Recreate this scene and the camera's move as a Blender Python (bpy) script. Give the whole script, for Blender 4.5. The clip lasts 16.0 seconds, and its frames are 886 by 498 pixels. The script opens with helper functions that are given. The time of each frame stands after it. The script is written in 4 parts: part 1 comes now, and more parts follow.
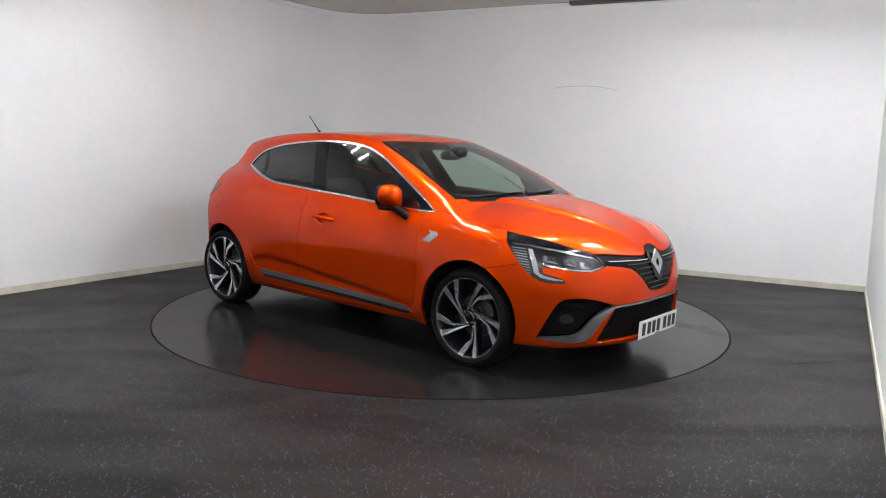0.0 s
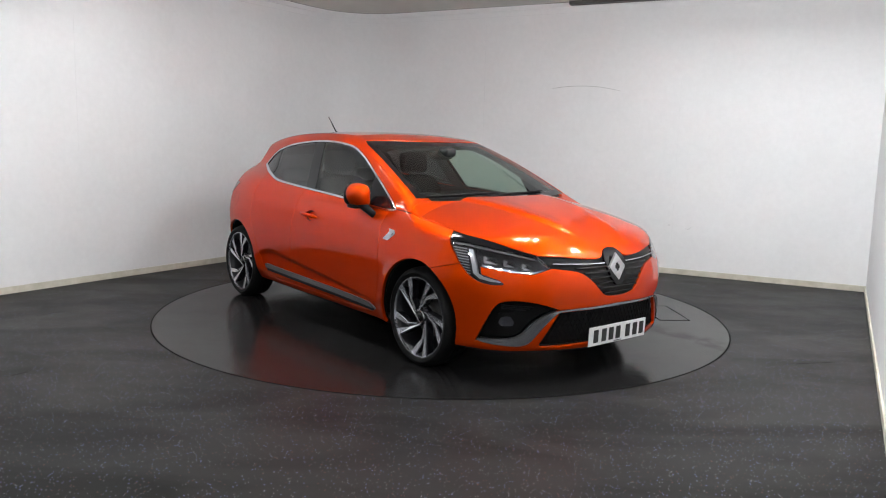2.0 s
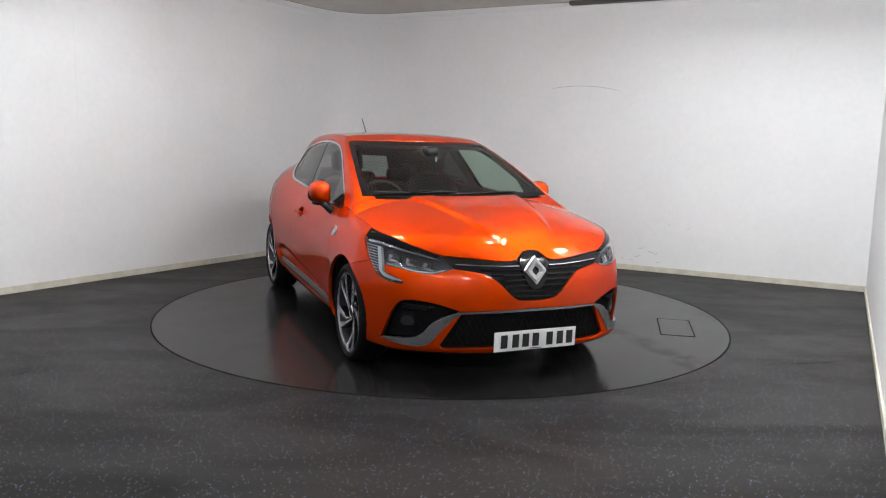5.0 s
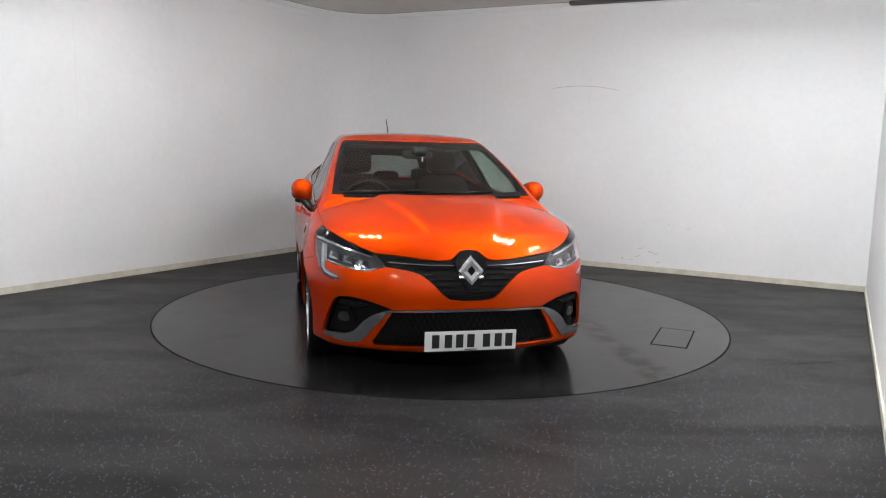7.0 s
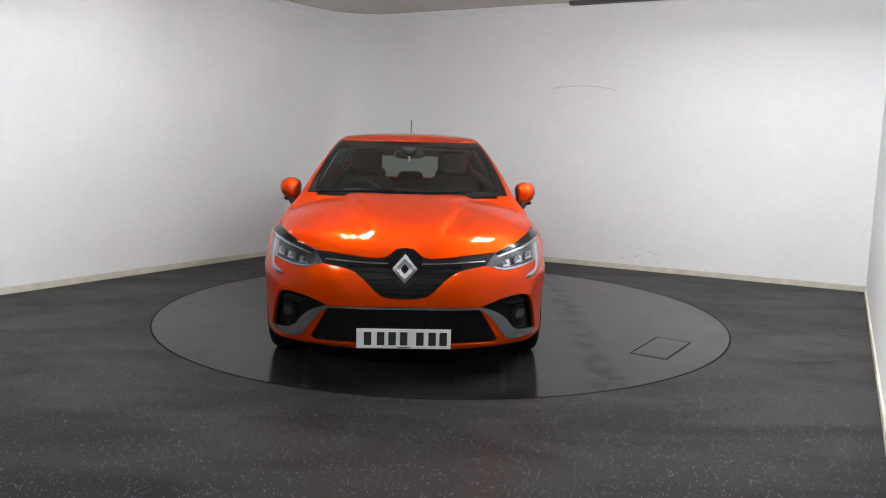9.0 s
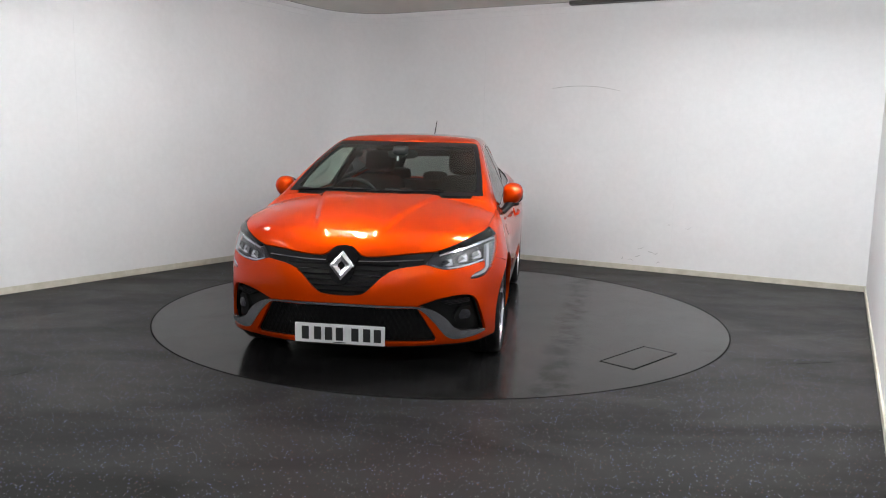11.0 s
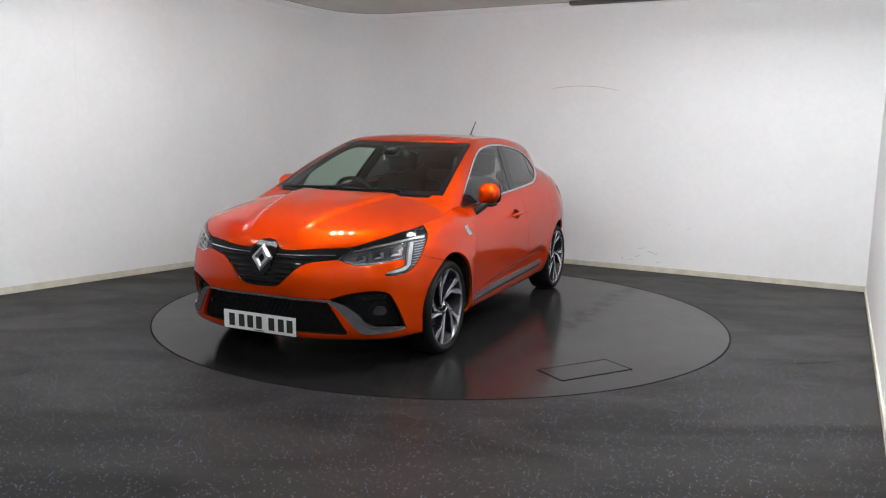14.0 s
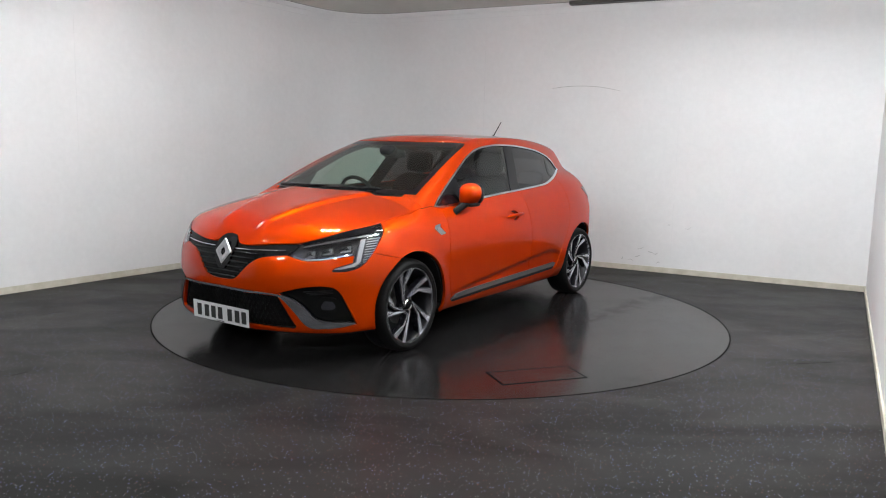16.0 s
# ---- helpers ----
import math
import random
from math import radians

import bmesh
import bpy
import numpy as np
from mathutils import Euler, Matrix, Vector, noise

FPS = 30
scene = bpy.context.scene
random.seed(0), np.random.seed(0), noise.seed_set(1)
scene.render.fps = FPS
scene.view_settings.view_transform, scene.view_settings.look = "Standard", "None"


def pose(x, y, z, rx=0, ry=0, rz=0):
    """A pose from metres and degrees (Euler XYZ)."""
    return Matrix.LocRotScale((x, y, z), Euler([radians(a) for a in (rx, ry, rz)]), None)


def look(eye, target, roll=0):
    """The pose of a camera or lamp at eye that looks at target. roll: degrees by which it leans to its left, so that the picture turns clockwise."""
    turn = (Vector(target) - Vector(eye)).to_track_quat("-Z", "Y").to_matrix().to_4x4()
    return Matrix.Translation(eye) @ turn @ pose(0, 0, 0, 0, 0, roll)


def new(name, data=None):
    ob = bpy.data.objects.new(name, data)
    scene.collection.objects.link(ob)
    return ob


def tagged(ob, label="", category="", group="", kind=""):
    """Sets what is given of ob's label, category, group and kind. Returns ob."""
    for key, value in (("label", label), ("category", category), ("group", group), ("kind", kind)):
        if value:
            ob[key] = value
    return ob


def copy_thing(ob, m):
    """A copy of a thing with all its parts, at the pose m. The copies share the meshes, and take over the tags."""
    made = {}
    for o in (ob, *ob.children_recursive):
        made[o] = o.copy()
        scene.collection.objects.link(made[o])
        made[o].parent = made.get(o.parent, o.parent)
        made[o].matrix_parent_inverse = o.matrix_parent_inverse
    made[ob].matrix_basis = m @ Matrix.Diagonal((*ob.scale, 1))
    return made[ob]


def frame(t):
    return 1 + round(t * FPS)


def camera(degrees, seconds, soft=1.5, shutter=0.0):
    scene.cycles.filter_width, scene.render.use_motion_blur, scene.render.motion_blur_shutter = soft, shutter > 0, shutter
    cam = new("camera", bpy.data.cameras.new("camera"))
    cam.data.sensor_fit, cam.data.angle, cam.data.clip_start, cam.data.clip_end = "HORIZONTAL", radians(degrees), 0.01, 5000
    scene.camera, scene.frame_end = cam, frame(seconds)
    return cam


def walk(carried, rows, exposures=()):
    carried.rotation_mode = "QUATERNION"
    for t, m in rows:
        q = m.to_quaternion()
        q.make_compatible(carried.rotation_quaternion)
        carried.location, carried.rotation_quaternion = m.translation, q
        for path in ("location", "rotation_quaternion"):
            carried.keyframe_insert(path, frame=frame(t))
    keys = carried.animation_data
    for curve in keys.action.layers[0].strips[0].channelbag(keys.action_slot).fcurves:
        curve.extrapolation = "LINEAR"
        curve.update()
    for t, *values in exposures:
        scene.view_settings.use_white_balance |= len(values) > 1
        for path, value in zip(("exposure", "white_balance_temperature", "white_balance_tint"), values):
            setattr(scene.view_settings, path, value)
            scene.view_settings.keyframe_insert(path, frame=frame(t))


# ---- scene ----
# The camera stands still; the car and the turntable under it turn.
cam = camera(59.88, 16.0, soft=1.1)
EYE = Vector((0.0, -6.182, 1.355))
YAW, PITCH, ROLL = radians(0.038), radians(-7.857), 1.3525
AIM = EYE + Vector((math.sin(YAW) * math.cos(PITCH), math.cos(YAW) * math.cos(PITCH), math.sin(PITCH)))
walk(cam, [(0.0, look(EYE, AIM, ROLL)), (16.0, look(EYE, AIM, ROLL))], exposures=[(0.0, 0.0), (16.0, 0.0)])

TURN_START, TURN_RATE = -40.22, -5.2933      # degrees and degrees a second
CAR_X, CAR_Y = -0.1307, -0.2793              # where the car stands on the turntable
CEILING = 2.94

# ---- world and lamps: a closed room, lit by ceiling fittings, some of them added ----
world = bpy.data.worlds.new("world")
scene.world = world
world.use_nodes = True
world.node_tree.nodes["Background"].inputs[0].default_value = (0.5, 0.53, 0.6, 1)
world.node_tree.nodes["Background"].inputs[1].default_value = 0.02
TUBE_GLOW, SOFT_GLOW = 264.0, 45.0
# hanging three-tube fittings: strong ones near the far walls and behind the camera, dimmer ones in a row beside the
# turntable; the first strong one and the last pair, over the turntable, are added to brighten the walls evenly
FITTINGS = [(-3.7, -4.9, 57), (-2.2, -7.1, 0), (-0.7, -7.1, 0), (0.8, -7.1, 0), (2.4, -6.3, 0), (2.25, -1.5, 62), (2.1, -2.7, 62), (-0.95, -1.25, 0), (1.0, -1.25, 0)]
DIM_FITTINGS = [(-2.55, -0.1, 75), (-2.75, -1.7, 75), (-2.6, -2.7, 75)]


# ---- materials ----
def material(name, color, rough=0.5, metal=0.0, **more):
    m = bpy.data.materials.new(name)
    m.use_nodes = True
    b = m.node_tree.nodes["Principled BSDF"]
    b.inputs["Base Color"].default_value = (*color, 1)
    b.inputs["Roughness"].default_value = rough
    b.inputs["Metallic"].default_value = metal
    for key, value in more.items():
        b.inputs[key.replace("_", " ")].default_value = value
    return m


def nodes_of(m):
    t = m.node_tree
    return t.nodes, t.links, t.nodes["Principled BSDF"]


def noise_node(m, scale, detail=4.0, rough=0.6):
    n, l, b = nodes_of(m)
    c = n.new("ShaderNodeTexCoord")
    x = n.new("ShaderNodeTexNoise")
    x.inputs["Scale"].default_value, x.inputs["Detail"].default_value, x.inputs["Roughness"].default_value = scale, detail, rough
    l.new(c.outputs["Object"], x.inputs["Vector"])
    return x


def ramp(m, source, stops):
    n, l, b = nodes_of(m)
    r = n.new("ShaderNodeValToRGB")
    while len(r.color_ramp.elements) < len(stops):
        r.color_ramp.elements.new(0.5)
    for e, (at, col) in zip(r.color_ramp.elements, stops):
        e.position, e.color = at, (*col, 1)
    l.new(source, r.inputs[0])
    return r.outputs[0]


def mix(m, fac, a, b2, mode="MIX"):
    n, l, b = nodes_of(m)
    x = n.new("ShaderNodeMix")
    x.data_type, x.blend_type = "RGBA", mode
    for value, sock in ((fac, x.inputs[0]), (a, x.inputs[6]), (b2, x.inputs[7])):
        if hasattr(value, "links"):
            l.new(value, sock)
        else:
            sock.default_value = value if isinstance(value, float) else (*value, 1)
    return x.outputs[2]


def bump(m, height, strength, distance):
    n, l, b = nodes_of(m)
    x = n.new("ShaderNodeBump")
    x.inputs["Strength"].default_value, x.inputs["Distance"].default_value = strength, distance
    l.new(height, x.inputs["Height"])
    l.new(x.outputs[0], b.inputs["Normal"])


def grey(v):
    return (v, v, v)


def mat_wall():
    m = material("wall_paint", (0.78, 0.78, 0.79), 0.6)
    n, l, b = nodes_of(m)
    big = noise_node(m, 0.7, 3)
    fine = noise_node(m, 18, 6)
    c = ramp(m, big.outputs[0], [(0.3, (0.735, 0.735, 0.745)), (0.7, (0.80, 0.80, 0.81))])
    c = mix(m, 0.12, c, ramp(m, fine.outputs[0], [(0.35, grey(0.6)), (0.7, grey(0.85))]), "MIX")
    l.new(c, b.inputs["Base Color"])
    bump(m, noise_node(m, 40, 3).outputs[0], 0.06, 0.003)
    return m


def mat_floor(name, base, specks, rough, gloss, dusty):
    m = material(name, base, rough, Specular_IOR_Level=gloss)
    n, l, b = nodes_of(m)
    big = noise_node(m, 0.9, 5, 0.65)
    wear = noise_node(m, 3.5, 6, 0.7)
    lo, hi = (base[0] * 0.66, base[1] * 0.63, base[2] * 0.60), tuple(v * 1.55 for v in base)
    c = ramp(m, big.outputs[0], [(0.3, lo), (0.72, hi)])
    c = mix(m, 0.45, c, ramp(m, wear.outputs[0], [(0.35, lo), (0.7, hi)]))
    # drifts of dust and dull scrubbed patches, drawn out along the traffic
    co2 = n.new("ShaderNodeTexCoord")
    mp = n.new("ShaderNodeMapping")
    mp.inputs["Scale"].default_value, mp.inputs["Rotation"].default_value = (0.55, 1.6, 1.0), (0, 0, 0.5)
    l.new(co2.outputs["Object"], mp.inputs[0])
    smear = n.new("ShaderNodeTexNoise")
    smear.inputs["Scale"].default_value, smear.inputs["Detail"].default_value, smear.inputs["Distortion"].default_value = 1.4, 7, 0.7
    l.new(mp.outputs[0], smear.inputs["Vector"])
    dust = ramp(m, smear.outputs[0], [(0.44, grey(0.0)), (0.60, grey(0.40)), (0.80, grey(0.60))])
    c = mix(m, dust, c, (base[0] * dusty * 1.04, base[1] * dusty, base[2] * dusty))
    if specks:
        co = n.new("ShaderNodeTexCoord")
        for k, (scale, col, cut) in enumerate(((85, (0.20, 0.22, 0.46), 0.16), (80, (0.20, 0.08, 0.07), 0.13), (100, (0.38, 0.37, 0.42), 0.14))):
            v = n.new("ShaderNodeTexVoronoi")
            v.inputs["Scale"].default_value = scale
            off = n.new("ShaderNodeMapping")
            off.inputs["Location"].default_value = (k * 3.3, k * 1.7, 0.05)
            l.new(co.outputs["Object"], off.inputs[0])
            l.new(off.outputs[0], v.inputs["Vector"])
            f = n.new("ShaderNodeMath")
            f.operation = "LESS_THAN"
            f.inputs[1].default_value = cut * 1.5
            l.new(v.outputs["Distance"], f.inputs[0])
            sel = n.new("ShaderNodeSeparateColor")
            l.new(v.outputs["Color"], sel.inputs[0])
            g = n.new("ShaderNodeMath")
            g.operation = "LESS_THAN"
            g.inputs[1].default_value = specks
            l.new(sel.outputs[0], g.inputs[0])
            both = n.new("ShaderNodeMath")
            both.operation = "MULTIPLY"
            l.new(f.outputs[0], both.inputs[0])
            l.new(g.outputs[0], both.inputs[1])
            c = mix(m, both.outputs[0], c, col)
    l.new(c, b.inputs["Base Color"])
    r = n.new("ShaderNodeMapRange")
    r.inputs[3].default_value, r.inputs[4].default_value = rough - 0.09, rough + 0.14
    l.new(wear.outputs[0], r.inputs[0])
    l.new(r.outputs[0], b.inputs["Roughness"])
    if specks:
        # polished and dull areas share the drifts
        sh = n.new("ShaderNodeMapRange")
        sh.inputs[1].default_value, sh.inputs[2].default_value = 0.38, 0.64
        sh.inputs[3].default_value, sh.inputs[4].default_value = gloss * 0.75, gloss * 1.5
        l.new(smear.outputs[0], sh.inputs[0])
        l.new(sh.outputs[0], b.inputs["Specular IOR Level"])
    else:
        # a dull tyre trail across the disc, and scattered dull worn patches
        xyz = n.new("ShaderNodeSeparateXYZ")
        l.new(co2.outputs["Object"], xyz.inputs[0])
        drift = noise_node(m, 3.0, 5)

        def calc(op, a, b2, c2=None):
            x = n.new("ShaderNodeMath")
            x.operation = op
            for value, sock in zip((a, b2, c2), x.inputs):
                if value is None:
                    continue
                if hasattr(value, "links"):
                    l.new(value, sock)
                else:
                    sock.default_value = value
            return x.outputs[0]
        across = calc("MULTIPLY_ADD", xyz.outputs[0], 0.08, xyz.outputs[1])
        across = calc("MULTIPLY_ADD", drift.outputs[0], 0.30, across)
        away = calc("ABSOLUTE", calc("SUBTRACT", across, 1.21), None)
        band = ramp(m, calc("MULTIPLY", away, 4.0), [(0.18, grey(1.0)), (0.55, grey(0.0))])
        broken = ramp(m, noise_node(m, 7.0, 5, 0.7).outputs[0], [(0.36, grey(0.0)), (0.56, grey(1.0))])
        trail = mix(m, 1.0, band, broken, "MULTIPLY")
        worn = ramp(m, noise_node(m, 1.6, 6, 0.65).outputs[0], [(0.56, grey(0.0)), (0.72, grey(0.5))])
        print_ = mix(m, 1.0, trail, worn, "ADD")
        sp = n.new("ShaderNodeMapRange")
        sp.inputs[3].default_value, sp.inputs[4].default_value = gloss, gloss * 0.45
        l.new(print_, sp.inputs[0])
        l.new(sp.outputs[0], b.inputs["Specular IOR Level"])
    bump(m, noise_node(m, 120, 4).outputs[0], 0.05, 0.002)
    return m


def mat_paint():
    """Deep orange metallic under a hard clear coat."""
    m = material("orange_metallic_paint", (0.61, 0.045, 0.0004), 0.48, 0.82, Coat_Weight=1.0, Coat_Roughness=0.012, Coat_IOR=1.27, Specular_IOR_Level=0.0, Specular_Tint=(0.5, 0.05, 0.002, 1))
    n, l, b = nodes_of(m)
    fine = noise_node(m, 900, 2)
    c = ramp(m, fine.outputs[0], [(0.3, (0.53, 0.039, 0.0003)), (0.7, (0.61, 0.050, 0.0006))])
    l.new(c, b.inputs["Base Color"])
    return m


def mat_glass(name, tint, rough=0.0):
    m = material(name, tint, rough, IOR=1.45, Transmission_Weight=1.0)
    n, l, b = nodes_of(m)
    # thin pane: a tinted see-through layer under a Fresnel gloss
    tr = n.new("ShaderNodeBsdfTransparent")
    tr.inputs[0].default_value = (*tint, 1)
    gl = n.new("ShaderNodeBsdfGlossy")
    gl.inputs["Roughness"].default_value = 0.02
    # Schlick's gloss, the same from both sides of the pane
    fr = n.new("ShaderNodeLayerWeight")
    fr.inputs[0].default_value = 0.5
    po = n.new("ShaderNodeMath")
    po.operation, po.inputs[1].default_value = "POWER", 5.0
    l.new(fr.outputs["Facing"], po.inputs[0])
    ma = n.new("ShaderNodeMath")
    ma.operation, ma.inputs[1].default_value, ma.inputs[2].default_value = "MULTIPLY_ADD", 0.92, 0.075
    l.new(po.outputs[0], ma.inputs[0])
    ms = n.new("ShaderNodeMixShader")
    l.new(ma.outputs[0], ms.inputs[0])
    l.new(tr.outputs[0], ms.inputs[1])
    l.new(gl.outputs[0], ms.inputs[2])
    l.new(ms.outputs[0], n["Material Output"].inputs[0])
    return m


def mat_glow(name, strength, color=(1, 0.98, 0.95)):
    return material(name, (0.9, 0.9, 0.9), 0.4, Emission_Color=(*color, 1), Emission_Strength=strength)


def mat_grain(name, lo, hi, rough, scale, metal=0.0, relief=0.1, **more):
    m = material(name, lo, rough, metal, **more)
    n, l, b = nodes_of(m)
    x = noise_node(m, scale, 5)
    l.new(ramp(m, x.outputs[0], [(0.3, lo), (0.7, hi)]), b.inputs["Base Color"])
    if relief:
        bump(m, x.outputs[0], relief, 0.002)
    return m


WALL = mat_wall()
CEIL = mat_grain("ceiling_paint", (0.66, 0.65, 0.60), (0.74, 0.73, 0.68), 0.8, 2.0)
SKIRT = mat_grain("skirting_paint", (0.50, 0.47, 0.38), (0.66, 0.63, 0.55), 0.5, 9.0)
FLOOR = mat_floor("speckled_safety_vinyl", (0.0142, 0.0138, 0.0136), 0.12, 0.34, 0.036, 2.1)
DISC = mat_floor("turntable_vinyl", (0.0105, 0.0102, 0.0105), 0.0, 0.15, 0.13, 1.7)
PAINT = mat_paint()
BLACK = mat_grain("black_plastic", (0.006, 0.006, 0.0065), (0.011, 0.011, 0.0115), 0.45, 300, Specular_IOR_Level=0.1)
GLOSS_BLACK = material("gloss_black", (0.005, 0.005, 0.006), 0.07, Specular_IOR_Level=0.2)
DARK = mat_grain("dark_underbody", (0.006, 0.006, 0.006), (0.012, 0.012, 0.012), 0.9, 60, Specular_IOR_Level=0.1)
RUBBER = mat_grain("tyre_rubber", (0.004, 0.004, 0.0045), (0.008, 0.008, 0.008), 0.6, 120, Specular_IOR_Level=0.10)
CHROME = material("chrome", (0.62, 0.62, 0.63), 0.2, 1.0)
MOULDING = mat_grain("dark_grey_moulding", (0.055, 0.055, 0.058), (0.075, 0.075, 0.078), 0.38, 500, 0.4, 0.03)
SILVER = mat_grain("silver_metal_paint", (0.24, 0.24, 0.255), (0.29, 0.29, 0.305), 0.22, 500, 0.8, 0.03)
ALLOY = mat_grain("diamond_cut_alloy", (0.60, 0.60, 0.65), (0.74, 0.74, 0.79), 0.22, 220, 0.9, 0.02)
ALLOY_DARK = mat_grain("anthracite_alloy", (0.022, 0.021, 0.028), (0.034, 0.033, 0.042), 0.25, 200, 0.6, 0.02)
BARREL = mat_grain("dark_barrel", (0.008, 0.008, 0.010), (0.016, 0.016, 0.019), 0.35, 200, 0.4, 0.02)
SCREEN_GLASS = mat_glass("windscreen_glass", (0.68, 0.81, 0.73))
SIDE_GLASS = mat_glass("side_glass", (0.68, 0.79, 0.72))
PRIVACY_GLASS = mat_glass("privacy_glass", (0.11, 0.11, 0.115))
REAR_GLASS = mat_glass("rear_glass", (0.36, 0.37, 0.37))
LENS = mat_glass("lamp_lens", (0.93, 0.94, 0.96))
LAMP_CHROME = material("lamp_reflector", (0.50, 0.51, 0.54), 0.12, 1.0)
LAMP_GREY = material("lamp_housing_grey", (0.05, 0.05, 0.055), 0.3, 0.85)
LAMP_WHITE = material("drl_white", (0.50, 0.51, 0.53), 0.25, Coat_Weight=0.5)
# grey chosen for the unseen wall so that the car reflects less light
UNSEEN_WALL = mat_grain("unseen_wall_dimming_grey", (0.20, 0.20, 0.21), (0.26, 0.26, 0.27), 0.7, 1.5)
RED_LENS = material("red_lens", (0.07, 0.003, 0.004), 0.1, Coat_Weight=0.8)
CLOTH = mat_grain("dark_seat_cloth", (0.008, 0.008, 0.009), (0.016, 0.016, 0.016), 0.9, 90, Specular_IOR_Level=0.2)
TRIM = mat_grain("dark_interior_plastic", (0.008, 0.008, 0.009), (0.015, 0.015, 0.016), 0.6, 140, Specular_IOR_Level=0.2)
PLATE = mat_grain("plate_white", (0.66, 0.66, 0.66), (0.72, 0.72, 0.72), 0.35, 60)
INK = material("plate_black", (0.012, 0.012, 0.012), 0.4)
GLOW = mat_glow("tube_glow", TUBE_GLOW, (0.95, 0.98, 1.0))
DIM_GLOW = mat_glow("dim_tube_glow", SOFT_GLOW, (0.95, 0.98, 1.0))
JOINT = material("joint_black", (0.005, 0.005, 0.005), 0.8, Specular_IOR_Level=0.05)
MESH = material("mesh_black", (0.004, 0.004, 0.004), 0.6, Specular_IOR_Level=0.08)


# ---- mesh helpers ----
def part(name, bm, mat, parent=None, label="", smooth=False):
    me = bpy.data.meshes.new(name)
    bm.to_mesh(me)
    bm.free()
    me.materials.append(mat)
    if smooth:
        for p in me.polygons:
            p.use_smooth = True
    ob = new(name, me)
    ob.parent = parent
    return tagged(ob, label)


def empty(name, parent=None):
    ob = new(name)
    ob.empty_display_size = 0.1
    ob.parent = parent
    return ob


def box(bm, lo, hi, bevel=0.0, segments=1, m=None):
    r = bmesh.ops.create_cube(bm, size=1.0)
    for v in r["verts"]:
        v.co = Vector([lo[i] + (v.co[i] + 0.5) * (hi[i] - lo[i]) for i in range(3)])
    vs = r["verts"]
    if bevel:
        es = list({e for v in vs for e in v.link_edges})
        r = bmesh.ops.bevel(bm, geom=es + vs, offset=bevel, segments=segments, affect="EDGES", profile=0.5)
        vs = list({v for f in r["faces"] for v in f.verts} | {v for v in vs if v.is_valid})
    if m is not None:
        bmesh.ops.transform(bm, matrix=m, verts=[v for v in vs if v.is_valid])
    return vs


def prism(bm, outline, z0, z1, m=None):
    """A straight-walled solid over a flat outline."""
    a = [bm.verts.new((x, y, z0)) for x, y in outline]
    b = [bm.verts.new((x, y, z1)) for x, y in outline]
    n = len(a)
    bm.faces.new(a[::-1]), bm.faces.new(b)
    for i in range(n):
        bm.faces.new((a[i], a[(i + 1) % n], b[(i + 1) % n], b[i]))
    if m is not None:
        bmesh.ops.transform(bm, matrix=m, verts=a + b)
    return a + b


def tube(bm, path, radius, sides=8, closed=False, flat=1.0):
    """A round bar along a path; radius may be a number or a list."""
    path = [Vector(p) for p in path]
    n = len(path)
    rings = []
    for i, p in enumerate(path):
        a = path[i - 1] if i or closed else p
        b = path[(i + 1) % n] if i < n - 1 or closed else p
        d = (b - a).normalized()
        up = Vector((0, 0, 1)) if abs(d.z) < 0.95 else Vector((1, 0, 0))
        s = d.cross(up).normalized()
        u = s.cross(d)
        r = radius[i] if isinstance(radius, (list, tuple)) else radius
        rings.append([bm.verts.new(p + s * (math.cos(k * math.tau / sides) * r) + u * (math.sin(k * math.tau / sides) * r * flat)) for k in range(sides)])
    for i in range(n if closed else n - 1):
        a, b = rings[i], rings[(i + 1) % n]
        for k in range(sides):
            bm.faces.new((a[k], a[(k + 1) % sides], b[(k + 1) % sides], b[k]))
    if not closed:
        bm.faces.new(rings[0][::-1]), bm.faces.new(rings[-1])


def lathe(bm, profile, steps=48, axis="y"):
    """Turns (radius, along) pairs round an axis."""
    rings = []
    for r, h in profile:
        ring = []
        for k in range(steps):
            a = k * math.tau / steps
            c, s = math.cos(a) * r, math.sin(a) * r
            ring.append(bm.verts.new((c, h, s) if axis == "y" else (c, s, h)))
        rings.append(ring)
    for a, b in zip(rings, rings[1:]):
        for k in range(steps):
            bm.faces.new((a[k], a[(k + 1) % steps], b[(k + 1) % steps], b[k]))
    return rings


# ---- the room ----
def line_meet(n1, k1, n2, k2):
    d = n1[0] * n2[1] - n1[1] * n2[0]
    return Vector(((k1 * n2[1] - k2 * n1[1]) / d, (n1[0] * k2 - n2[0] * k1) / d))


N_LEFT, K_LEFT = (-0.8391, 0.5440), 3.212
N_BACK, K_BACK = (0.4560, 0.8900), 3.0233
N_SIDE, K_SIDE = (0.8888, -0.4582), 3.1261
CORNER = line_meet(N_LEFT, K_LEFT, N_BACK, K_BACK)
NOOK = line_meet(N_SIDE, K_SIDE, N_BACK, K_BACK)
LEFT_DIR = Vector((-0.5440, -0.8391))       # along the left wall, towards the camera
BACK_DIR = Vector((0.8900, -0.4560))        # along the back wall, away from the round corner
SIDE_DIR = Vector((-0.4582, -0.8888))
ROUND = 0.75                                # how far from the corner the curve begins


